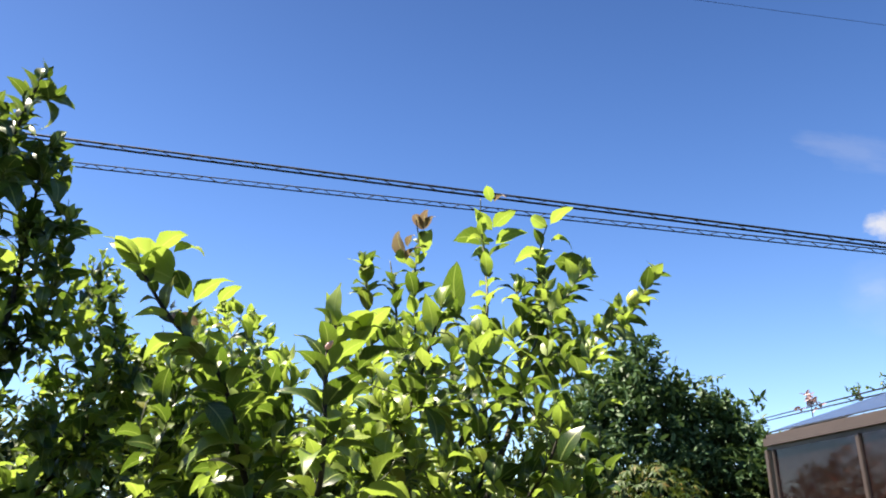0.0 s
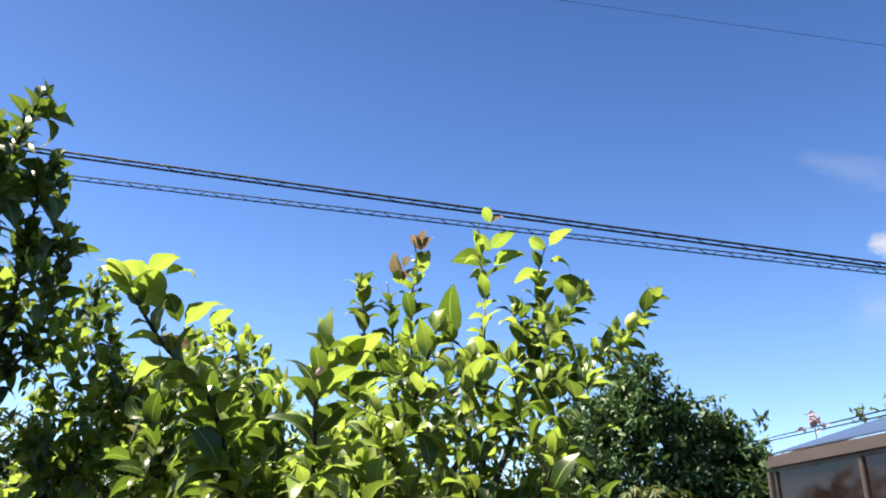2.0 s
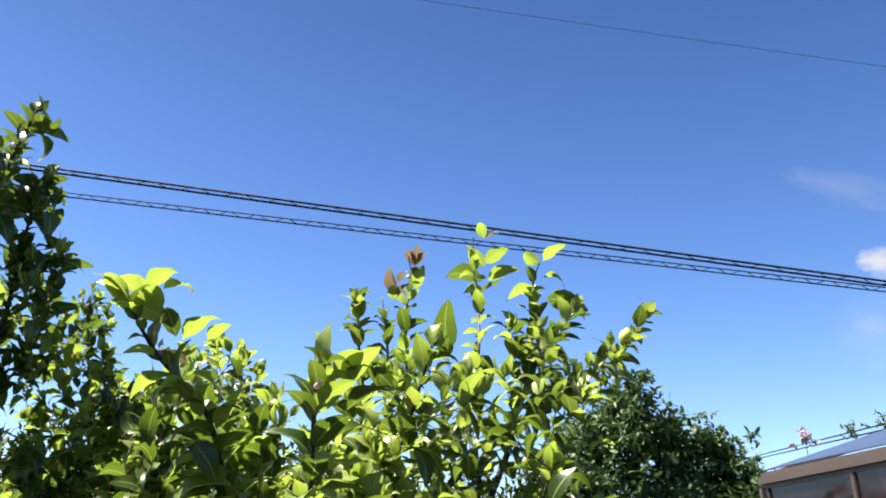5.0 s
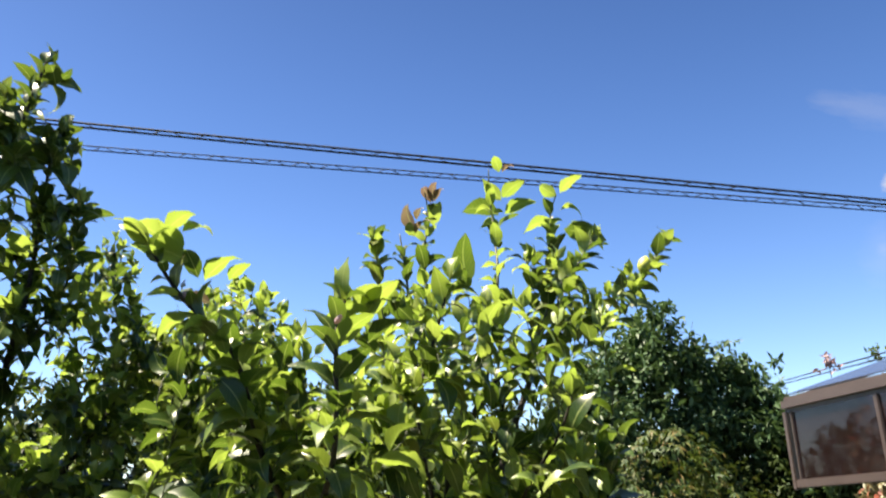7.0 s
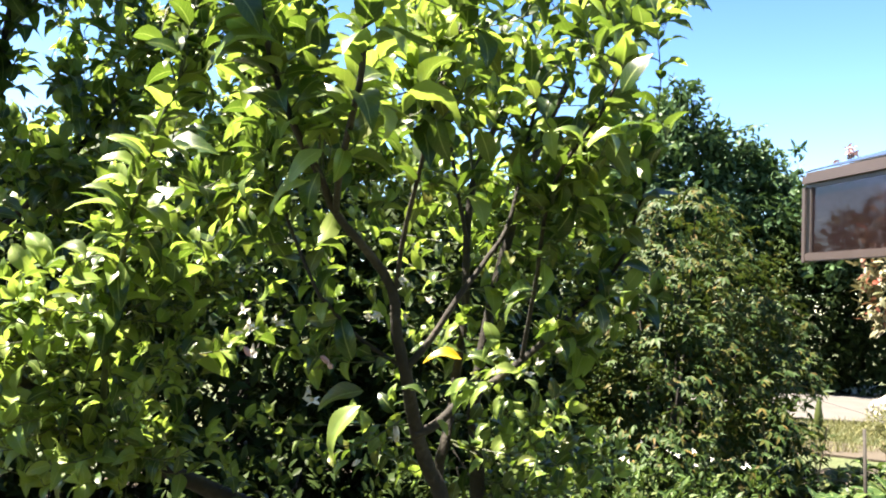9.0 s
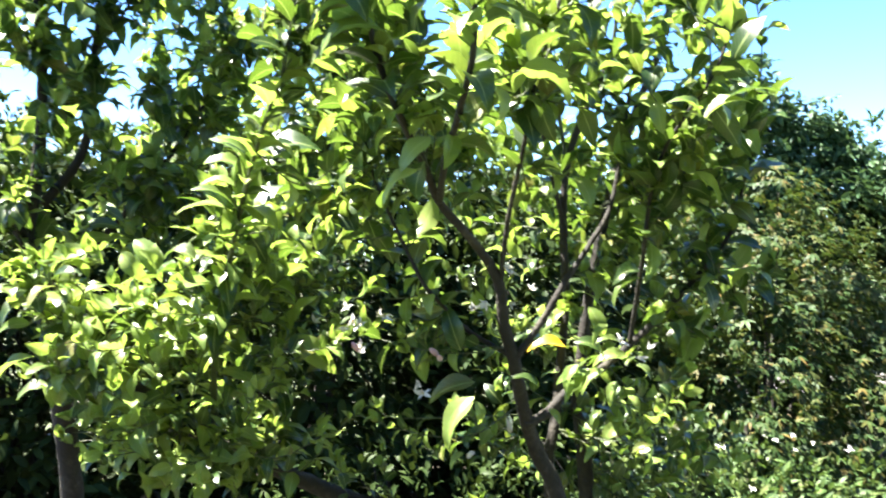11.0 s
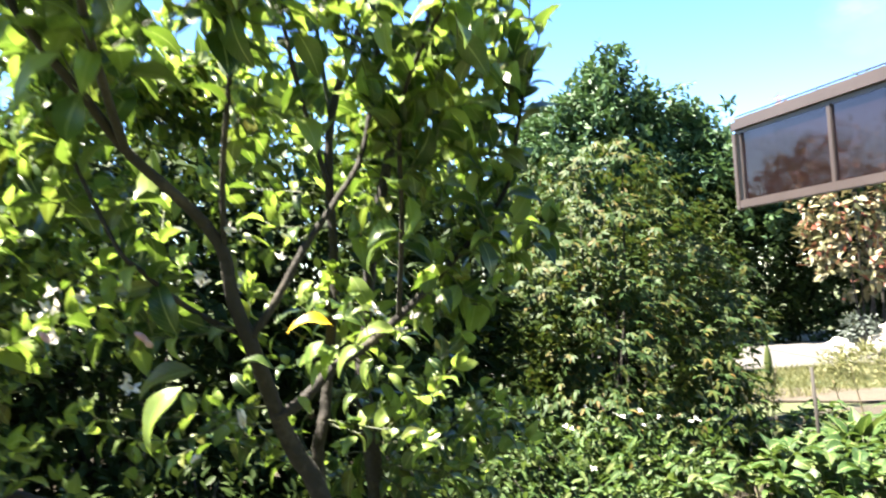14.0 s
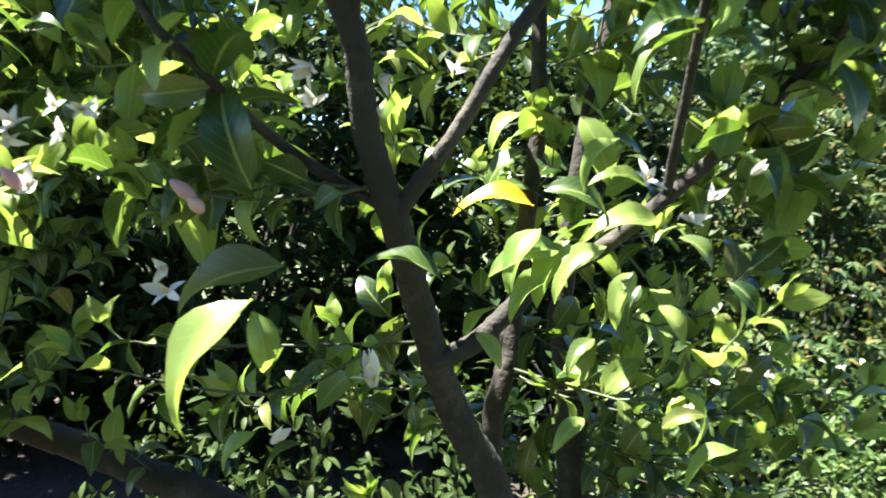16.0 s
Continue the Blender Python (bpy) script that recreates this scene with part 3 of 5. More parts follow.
def fruit(root, at, size):
    bm = bmesh.new()
    bmesh.ops.create_uvsphere(bm, u_segments=16, v_segments=12, radius=0.5)
    for q in bm.verts:
        k = abs(q.co.z) * 2
        q.co = Vector((q.co.x * 0.82, q.co.y * 0.82, q.co.z * (1.05 + 0.22 * max(0, k - 0.8) * 5)))
    me = bpy.data.meshes.new("fruit")
    bm.to_mesh(me)
    bm.free()
    me.polygons.foreach_set("use_smooth", np.ones(len(me.polygons), bool))
    ob = grown("fruit", me, LEMON_SKIN, root, "unripe yellow-green lemon")
    ob.matrix_basis = Matrix.Translation(at) @ Matrix.Rotation(0.3, 4, 'Y') @ Matrix.Scale(size, 4)

SPRIG_LEAVES = [
    ((-0.476, 2.567, 1.487), (-0.372, 2.517, 1.571), 1),
    ((-0.398, 2.551, 1.555), (-0.34, 2.519, 1.519), 1),
    ((-0.307, 2.543, 1.54), (-0.234, 2.514, 1.457), 1),
    ((-0.587, 2.633, 1.448), (-0.675, 2.614, 1.421), 1),
    ((-0.541, 2.638, 1.36), (-0.625, 2.617, 1.349), 1),
    ((-0.516, 2.593, 1.281), (-0.625, 2.579, 1.229), 1),
    ((0.021, 2.275, 1.737), (-0.062, 2.252, 1.78), 1),
    ((0.002, 2.279, 1.719), (-0.081, 2.26, 1.73), 1),
    ((-0.003, 2.285, 1.668), (-0.099, 2.266, 1.685), 1),
    ((-0.015, 2.291, 1.616), (-0.14, 2.276, 1.625), 1),
    ((0.027, 2.273, 1.75), (0.175, 2.229, 1.766), 0),
    ((0.005, 2.269, 1.643), (0.058, 2.242, 1.589), 1),
]
SIDE_BRANCH_LEAVES = [
    ((1.273, 2.384, 1.826), (1.251, 2.357, 1.925), 0),
    ((1.28, 2.382, 1.833), (1.333, 2.33, 1.909), 0),
    ((1.268, 2.387, 1.8), (1.182, 2.386, 1.85), 0),
    ((1.239, 2.428, 1.744), (1.094, 2.447, 1.768), 0),
    ((1.248, 2.425, 1.738), (1.394, 2.343, 1.773), 0),
    ((1.254, 2.424, 1.709), (1.161, 2.428, 1.698), 0),
    ((1.106, 2.601, 1.418), (0.995, 2.603, 1.497), 0),
    ((1.117, 2.598, 1.376), (1.058, 2.584, 1.445), 1),
]
HIGH_CLUSTER_LEAVES = [
    ((0.183, 1.868, 2.063), (0.141, 1.846, 2.097), 0),
    ((0.204, 1.871, 2.031), (0.183, 1.843, 2.08), 1),
    ((0.236, 1.87, 2.008), (0.268, 1.835, 2.073), 1),
    ((0.246, 1.876, 1.954), (0.182, 1.857, 1.98), 0),
    ((0.271, 1.927, 1.937), (0.127, 1.915, 1.967), 0),
    ((0.283, 1.88, 1.9), (0.138, 1.874, 1.891), 1),
    ((0.248, 1.935, 1.894), (0.137, 1.928, 1.868), 0),
    ((0.038, 2.086, 2.076), (0.081, 2.065, 2.006), 0),
]

# leaves added to brighten the fork; kind 1 has sunlight in its pale colour
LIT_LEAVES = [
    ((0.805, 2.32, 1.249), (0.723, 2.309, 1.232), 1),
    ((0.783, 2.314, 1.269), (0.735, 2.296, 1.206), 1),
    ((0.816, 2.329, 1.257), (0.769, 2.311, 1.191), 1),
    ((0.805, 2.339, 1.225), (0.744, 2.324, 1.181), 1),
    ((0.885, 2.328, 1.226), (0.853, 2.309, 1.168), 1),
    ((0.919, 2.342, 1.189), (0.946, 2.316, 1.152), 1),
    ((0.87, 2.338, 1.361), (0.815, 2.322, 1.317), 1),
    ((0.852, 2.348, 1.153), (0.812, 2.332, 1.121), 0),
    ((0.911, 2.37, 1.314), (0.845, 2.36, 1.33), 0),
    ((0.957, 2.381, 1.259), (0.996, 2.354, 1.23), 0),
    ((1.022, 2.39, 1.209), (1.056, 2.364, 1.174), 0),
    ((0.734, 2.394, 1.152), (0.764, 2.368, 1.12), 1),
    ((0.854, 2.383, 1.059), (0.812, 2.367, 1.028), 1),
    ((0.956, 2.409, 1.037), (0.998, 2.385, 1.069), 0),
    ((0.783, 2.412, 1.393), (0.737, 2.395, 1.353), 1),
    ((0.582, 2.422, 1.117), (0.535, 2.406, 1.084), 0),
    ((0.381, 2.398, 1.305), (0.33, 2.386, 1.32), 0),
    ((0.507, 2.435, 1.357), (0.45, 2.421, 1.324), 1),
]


def build_lemon_tree():
    root = empty("lemon_tree", (0.86, 2.42, 0))
    tagged(root, "leafy lemon tree with glossy yellow-green leaves, white blossom and pink buds", "tree")
    P = []

    def grow(name, pts, r0, r1, mat=SHADE_BARK):
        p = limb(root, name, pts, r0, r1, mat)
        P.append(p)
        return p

    # stem, fork and limbs
    grow("trunk", [(0.90, 2.50, -0.05), (0.86, 2.50, 0.5), (0.79, 2.50, 0.90), (0.739, 2.49, 1.014), (0.71, 2.475, 1.078), (0.678, 2.44, 1.171), (0.644, 2.38, 1.271), (0.612, 2.35, 1.363), (0.598, 2.33, 1.451), (0.566, 2.31, 1.51)], 0.025, 0.0115)
    left = grow("branch", [(0.566, 2.31, 1.51), (0.51, 2.26, 1.565), (0.433, 2.209, 1.637), (0.385, 2.10, 1.70), (0.335, 2.02, 1.76), (0.28, 1.95, 1.86), (0.218, 1.883, 2.031), (0.10, 1.86, 2.15), (0.029, 1.85, 2.25)], 0.0115, 0.0032)
    mid = grow("branch", [(0.433, 2.209, 1.637), (0.42, 2.05, 1.70), (0.415, 1.85, 1.765), (0.418, 1.745, 1.85), (0.412, 1.73, 2.05), (0.43, 1.765, 2.13)], 0.0085, 0.0034)
    up1 = grow("branch", [(0.647, 2.37, 1.285), (0.699, 2.35, 1.359), (0.76, 2.335, 1.464), (0.829, 2.35, 1.558), (0.895, 2.37, 1.667), (0.952, 2.40, 1.919), (1.03, 2.45, 2.174)], 0.0095, 0.004)
    up3 = grow("branch", [(0.598, 2.33, 1.451), (0.60, 2.26, 1.60), (0.615, 2.18, 1.75), (0.627, 2.11, 1.894), (0.68, 2.05, 2.10), (0.72, 2.01, 2.27)], 0.0065, 0.003)
    right = grow("branch", [(0.69, 2.455, 1.105), (0.747, 2.46, 1.132), (0.822, 2.47, 1.197), (0.901, 2.475, 1.241), (0.981, 2.478, 1.302), (1.063, 2.48, 1.371), (1.14, 2.488, 1.442), (1.217, 2.47, 1.533), (1.259, 2.44, 1.61), (1.269, 2.40, 1.719), (1.285, 2.37, 1.82)], 0.0135, 0.0035)
    up2 = grow("branch", [(0.981, 2.478, 1.302), (0.975, 2.38, 1.50), (0.95, 2.22, 1.735), (1.01, 2.08, 1.90), (1.036, 2.037, 1.994)], 0.0065, 0.003)
    low = grow("branch", [(0.86, 2.50, 0.45), (0.62, 2.78, 0.68), (0.393, 2.90, 0.775), (0.29, 2.95, 0.804), (0.15, 2.95, 0.868), (0.035, 2.90, 0.933), (-0.105, 2.80, 1.02), (-0.207, 2.777, 1.10), (-0.278, 2.754, 1.165), (-0.388, 2.747, 1.25), (-0.475, 2.753, 1.376)], 0.036, 0.008)
    sprig = grow("branch", [(-0.105, 2.80, 1.02), (-0.10, 2.70, 1.18), (-0.08, 2.56, 1.38), (-0.03, 2.38, 1.52), (0.0, 2.27, 1.61), (0.03, 2.19, 1.70), (0.065, 2.11, 1.79), (0.10, 2.08, 1.88)], 0.009, 0.003, TWIG)
    thin = grow("branch", [(0.635, 2.37, 1.285), (0.546, 2.38, 1.336), (0.492, 2.36, 1.378), (0.444, 2.33, 1.426), (0.40, 2.31, 1.48), (0.30, 2.38, 1.72), (0.26, 2.43, 1.92), (0.24, 2.46, 2.08)], 0.0065, 0.003)
    # stems behind, which bear the high shoots
    stem = grow("trunk", [(0.92, 2.80, -0.05), (0.84, 2.68, 0.6), (0.80, 2.62, 0.95), (0.814, 2.62, 1.05), (0.83, 2.64, 1.122), (0.856, 2.66, 1.303), (0.87, 2.67, 1.42), (0.88, 2.68, 1.8), (1.0, 2.64, 2.1), (1.14, 2.67, 2.2)], 0.017, 0.009)
    dark = grow("trunk", [(1.0, 2.84, -0.05), (0.985, 2.82, 0.5), (0.974, 2.80, 0.828), (0.953, 2.80, 1.074), (0.947, 2.80, 1.13), (1.0, 2.80, 1.5), (1.10, 2.78, 1.9), (1.22, 2.78, 2.2)], 0.030, 0.010)
    rear = grow("branch", [(0.875, 2.675, 1.6), (0.80, 2.62, 1.85), (0.76, 2.59, 2.05), (0.76, 2.63, 2.28)], 0.007, 0.004)
    shoots = [
        ([(1.0, 2.64, 2.1), (1.04, 2.60, 2.44), (1.06, 2.67, 2.66), (1.06, 2.71, 2.82), (1.06, 2.71, 2.93)], 1, 0.6),
        ([(0.76, 2.63, 2.2), (0.75, 2.70, 2.5), (0.735, 2.74, 2.66)], 2, 0.3),
        ([(0.88, 2.68, 1.8), (0.85, 2.78, 2.3), (0.85, 2.85, 2.63), (0.87, 2.88, 2.80), (0.86, 2.89, 2.90)], 2, 0.3),
        ([(1.14, 2.67, 2.2), (1.29, 2.78, 2.40), (1.33, 2.83, 2.63), (1.33, 2.80, 2.80), (1.36, 2.80, 2.90)], 1, 0.4),
        ([(1.14, 2.67, 2.2), (1.36, 2.70, 2.36), (1.54, 2.73, 2.46), (1.65, 2.71, 2.56), (1.73, 2.68, 2.69)], 0, 0.1),
        ([(0.74, 2.55, 2.0), (0.68, 2.72, 2.35), (0.66, 2.76, 2.56), (0.645, 2.73, 2.63)], 0, 0.1),
        ([(1.14, 2.60, 2.2), (1.22, 2.54, 2.42), (1.32, 2.58, 2.53), (1.38, 2.58, 2.63)], 0, 0.15),
    ]
    fol, twigs = Foliage(LEAVES), Heap()
    mats = [LEMON, YOUNG_AND_LIT, BRONZE, YELLOW]
    for pts, tip, young in shoots:
        p = grow("branch", pts, 0.006, 0.002, TWIG)
        dress(fol, p[:int(len(p) * 0.80)], 0.031, 0.108, young=young, start=0.12, mat_young=1, rise=0.5, crown=False)
        if tip == 0:
            dress(fol, p[int(len(p) * 0.6):], 0.016, 0.10, young=0.2, start=0.0, rise=0.6)
    for p, sp, size, young, start in ((left, 0.026, 0.125, 0.35, 0.40), (mid, 0.026, 0.125, 0.3, 0.35), (sprig, 0.020, 0.12, 0.55, 0.25), (thin, 0.026, 0.11, 0.3, 0.2),
                                      (right, 0.026, 0.12, 0.15, 0.45), (up1, 0.034, 0.115, 0.25, 0.35), (up2, 0.030, 0.115, 0.25, 0.25), (up3, 0.028, 0.12, 0.25, 0.3), (rear, 0.03, 0.11, 0.2, 0.2)):
        dress(fol, p, sp, size, young=young, start=start, gap=0.33)
    limbs = np.concatenate([q[len(q) // 4:] for q in P])
    for centre, radii, n, size, young in (
            ((0.98, 2.50, 2.15), (0.36, 0.36, 0.30), 21, 0.11, 0.30), ((1.30, 2.62, 2.42), (0.28, 0.20, 0.14), 14, 0.10, 0.2),
            ((0.72, 2.55, 2.15), (0.25, 0.30, 0.28), 13, 0.11, 0.35), ((0.92, 2.45, 1.75), (0.38, 0.36, 0.30), 15, 0.11, 0.35),
            ((0.45, 2.35, 1.75), (0.30, 0.32, 0.30), 10, 0.115, 0.35), ((0.18, 2.38, 1.84), (0.28, 0.34, 0.24), 12, 0.11, 0.35),
            ((0.05, 2.55, 1.45), (0.36, 0.30, 0.25), 20, 0.11, 0.4), ((-0.10, 2.60, 1.15), (0.36, 0.30, 0.20), 24, 0.095, 0.5),
            ((0.45, 2.65, 1.20), (0.40, 0.30, 0.25), 9, 0.085, 0.08), ((1.03, 2.52, 1.36), (0.22, 0.24, 0.26), 11, 0.085, 0.45),
            ((1.02, 2.75, 0.95), (0.26, 0.30, 0.22), 10, 0.085, 0.25), ((0.60, 2.75, 0.95), (0.50, 0.30, 0.22), 7, 0.085, 0.08),
            ((0.80, 2.80, 1.50), (0.40, 0.22, 0.35), 14, 0.095, 0.35), ((-0.34, 2.60, 1.36), (0.24, 0.25, 0.20), 20, 0.10, 0.5), ((-0.50, 2.62, 1.33), (0.15, 0.18, 0.16), 10, 0.10, 0.6), ((-0.33, 2.68, 1.08), (0.16, 0.15, 0.10), 12, 0.075, 0.8), ((0.30, 2.46, 1.25), (0.30, 0.12, 0.22), 9, 0.07, 0.3),
            ((0.30, 2.30, 2.02), (0.14, 0.25, 0.12), 6, 0.11, 0.3), ((0.20, 2.10, 2.08), (0.16, 0.16, 0.13), 13, 0.09, 0.15), ((0.42, 1.98, 1.92), (0.24, 0.18, 0.18), 8, 0.105, 0.35), ((1.15, 2.60, 1.20), (0.24, 0.24, 0.24), 15, 0.085, 0.4), ((1.20, 2.75, 0.95), (0.25, 0.20, 0.20), 12, 0.085, 0.3), ((1.26, 2.55, 1.50), (0.20, 0.20, 0.22), 11, 0.10, 0.35), ((0.72, 2.12, 2.05), (0.22, 0.20, 0.26), 15, 0.11, 0.3), ((0.20, 2.66, 1.02), (0.30, 0.16, 0.14), 7, 0.08, 0.4), ((1.05, 3.0, 1.78), (0.4, 0.2, 0.25), 16, 0.10, 0.3), ((1.06, 2.36, 1.80), (0.20, 0.25, 0.22), 20, 0.12, 0.3)):
        clump(fol, twigs, limbs, centre, radii, int(n * 1.2), size * 0.92, spacing=0.033, young=young, gap=0.42, most=0.42)
    grown("twig_spray", twigs.mesh("twig_spray"), TWIG, root, "thin green twigs")["kind"] = "stuff"
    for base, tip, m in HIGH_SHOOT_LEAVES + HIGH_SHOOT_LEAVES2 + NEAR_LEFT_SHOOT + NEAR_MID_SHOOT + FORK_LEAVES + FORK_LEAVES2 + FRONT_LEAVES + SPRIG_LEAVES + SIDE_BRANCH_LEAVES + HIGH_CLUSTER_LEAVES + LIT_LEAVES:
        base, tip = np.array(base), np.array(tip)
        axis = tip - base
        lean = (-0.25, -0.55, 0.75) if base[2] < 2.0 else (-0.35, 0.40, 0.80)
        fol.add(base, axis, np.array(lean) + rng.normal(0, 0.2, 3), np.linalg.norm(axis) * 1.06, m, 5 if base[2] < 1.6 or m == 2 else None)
    fol.add((0.515, 2.224, 1.21), (-0.62, -0.12, -0.78), (-0.55, -0.65, 0.55), 0.155, 1, 5)
    fol.add((0.515, 2.222, 1.20), (0.25, -0.10, -0.85), (0.35, -0.80, 0.35), 0.062, 1, 1)
    near = sorted(fol.items, key=lambda q: q[0][1] + 0.25 * abs(q[0][0] - 0.5))
    fol.singly(root, near[:300], mats)
    rest = grown("foliage", fol.joined("foliage", mats, near[300:]), None, root)
    rest["kind"] = "stuff"
    for at, up, size, o in (((0.621, 2.329, 1.11), (0.15, -0.3, 0.9), 0.062, 0.6), ((0.60, 2.30, 1.50), (0.6, -0.6, -0.1), 0.036, 1.0), ((0.164, 2.645, 1.36), (0, -1, 0.2), 0.034, 1.2),
                            ((0.26, 2.55, 1.37), (0.1, -1, 0.3), 0.036, 1.2), ((0.42, 2.36, 1.20), (-0.2, -0.7, -0.4), 0.036, 1.1), ((0.98, 2.36, 1.30), (0.3, -0.8, 0.1), 0.034, 1.0),
                            ((0.62, 2.42, 1.38), (0.2, -0.7, 0.4), 0.036, 0.8), ((0.56, 2.44, 1.40), (-0.3, -0.8, 0.3), 0.034, 1.0), ((0.33, 2.40, 1.38), (0.1, -0.9, 0.2), 0.034, 1.1),
                            ((0.27, 2.38, 1.36), (-0.3, -0.8, 0.2), 0.034, 1.1), ((0.52, 2.35, 1.05), (0.0, -0.7, 0.7), 0.032, 0.8), ((1.05, 2.40, 1.33), (0.1, -0.8, 0.4), 0.032, 1.0),
                            ((0.10, 1.87, 2.17), (0.3, -0.7, 0.6), 0.030, 0.8), ((0.72, 2.50, 1.45), (0.0, -0.9, 0.3), 0.034, 1.0),
                            ((0.32, 2.461, 1.384), (0.2, -0.8, 0.3), 0.034, 1.0), ((0.246, 2.573, 1.401), (-0.2, -0.8, 0.2), 0.036, 1.1), ((0.228, 2.471, 1.352), (0.3, -0.7, -0.2), 0.034, 1.0),
                            ((0.56, 2.301, 1.417), (-0.5, -0.7, 0.1), 0.036, 1.0), ((0.625, 2.353, 1.415), (0.4, -0.7, -0.3), 0.034, 0.9), ((0.652, 2.424, 1.494), (0.1, -0.8, -0.2), 0.036, 1.1),
                            ((0.41, 2.39, 1.224), (-0.1, -0.6, 0.6), 0.036, 0.9), ((0.896, 2.332, 1.318), (0.2, -0.8, 0.3), 0.032, 1.0), ((0.942, 2.324, 1.279), (-0.2, -0.7, 0.2), 0.034, 0.8), ((0.272, 2.412, 1.303), (0.0, -0.8, 0.4), 0.034, 1.1)):
        flower(root, at, np.array(up) + rng.normal(0, 0.35, 3), size * rng.uniform(0.55, 0.72), o * rng.uniform(0.45, 0.95))
    for at, way, size in (((0.439, 2.331, 1.301), (-0.6, -0.4, 0.5), 0.026), ((0.452, 2.325, 1.287), (-0.2, -0.6, 0.3), 0.024), ((0.26, 2.40, 1.31), (-0.5, -0.2, 0.7), 0.024),
                          ((0.11, 1.88, 2.15), (-0.2, -0.5, 0.8), 0.022), ((0.41, 1.69, 2.07), (0.4, -0.6, 0.5), 0.020)):
        bud(root, at, way, size)
    fruit(root, (1.655, 2.71, 2.60), 0.062)


build_lemon_tree()


def build_tall_citrus():
    root = empty("citrus_tree", (-0.70, 3.80, 0))
    tagged(root, "tall upright citrus tree with dense dark green leaves", "tree")
    P = []

    def grow(name, pts, r0, r1, mat=SHADE_BARK):
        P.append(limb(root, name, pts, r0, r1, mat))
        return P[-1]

    grow("trunk", [(-0.70, 3.80, -0.05), (-0.74, 3.72, 0.7), (-0.79, 3.55, 1.35), (-0.84, 3.46, 1.63)], 0.045, 0.030)
    a = grow("branch", [(-0.84, 3.46, 1.63), (-0.88, 3.35, 1.74), (-0.98, 3.24, 1.85), (-1.05, 3.24, 1.97), (-1.15, 3.2, 2.3)], 0.026, 0.010)
    b = grow("branch", [(-0.84, 3.46, 1.63), (-0.80, 3.43, 1.88), (-0.76, 3.33, 2.15), (-0.77, 3.29, 2.46), (-0.72, 3.22, 2.80), (-0.62, 3.09, 3.15), (-0.55, 3.0, 3.34)], 0.024, 0.005)
    c = grow("branch", [(-0.78, 3.44, 1.75), (-0.64, 3.40, 1.95), (-0.60, 3.35, 2.27), (-0.56, 3.30, 2.54), (-0.54, 3.23, 2.80), (-0.51, 3.10, 3.06)], 0.018, 0.004)
    d = grow("branch", [(-1.0, 3.3, 1.9), (-1.08, 3.40, 2.28), (-0.97, 3.36, 2.52), (-0.92, 3.32, 2.73)], 0.010, 0.003, TWIG)
    e = grow("branch", [(-0.72, 3.48, 1.5), (-0.45, 3.45, 1.8), (-0.25, 3.40, 2.1), (-0.10, 3.35, 2.35)], 0.014, 0.004)
    f = grow("branch", [(-0.71, 3.49, 1.2), (-0.2, 3.50, 1.6), (0.15, 3.45, 1.9), (0.30, 3.35, 2.2)], 0.014, 0.004)
    g = grow("branch", [(-0.60, 3.35, 2.27), (-0.45, 3.30, 2.50), (-0.41, 3.23, 2.72), (-0.40, 3.18, 2.80)], 0.006, 0.002, TWIG)
    h = grow("branch", [(-0.30, 3.42, 2.0), (-0.27, 3.60, 2.38), (-0.29, 3.59, 2.56), (-0.31, 3.57, 2.76)], 0.006, 0.002, TWIG)
    fol, twigs = Foliage(LEAVES), Heap()
    for p, sp in ((a, 0.04), (b, 0.022), (c, 0.02), (d, 0.035), (e, 0.035), (f, 0.04), (g, 0.022), (h, 0.03)):
        dress(fol, p, sp * 1.25, 0.125, young=0.08, start=0.3, rise=0.6)
    limbs = np.concatenate([q[len(q) // 4:] for q in P])
    for centre, radii, n, size, young in (
            ((-0.66, 3.28, 2.50), (0.26, 0.24, 0.45), 26, 0.135, 0.08), ((-0.60, 3.08, 3.08), (0.19, 0.18, 0.32), 16, 0.135, 0.06), ((-0.42, 3.20, 2.75), (0.10, 0.12, 0.14), 7, 0.11, 0.05), ((-0.31, 3.57, 2.74), (0.11, 0.11, 0.10), 12, 0.06, 0.1),
            ((-0.95, 3.35, 2.10), (0.45, 0.35, 0.42), 30, 0.12, 0.2), ((-0.45, 3.45, 2.10), (0.35, 0.35, 0.34), 21, 0.11, 0.45),
            ((-0.05, 3.45, 2.20), (0.35, 0.40, 0.30), 19, 0.105, 0.5), ((0.30, 3.40, 2.12), (0.32, 0.35, 0.28), 17, 0.105, 0.4), ((0.20, 3.00, 2.30), (0.20, 0.25, 0.20), 13, 0.09, 0.4),
            ((-0.60, 3.40, 1.75), (0.55, 0.40, 0.22), 40, 0.11, 0.3), ((0.05, 3.50, 1.65), (0.45, 0.35, 0.26), 40, 0.105, 0.3), ((0.72, 3.30, 2.02), (0.36, 0.25, 0.24), 26, 0.105, 0.4),
            ((-0.30, 3.40, 2.45), (0.26, 0.25, 0.20), 21, 0.085, 0.3), ((-0.02, 3.25, 2.40), (0.26, 0.25, 0.18), 19, 0.09, 0.3), ((0.35, 3.55, 1.35), (0.60, 0.30, 0.28), 34, 0.10, 0.3), ((-0.40, 3.50, 1.30), (0.55, 0.30, 0.25), 24, 0.10, 0.2)):
        clump(fol, twigs, limbs, centre, radii, n, size, young=young, spacing=0.028, most=0.9, old=1 if centre[2] < 2.9 else 0)
    grown("twig_spray", twigs.mesh("twig_spray"), TWIG, root, "thin green twigs")["kind"] = "stuff"
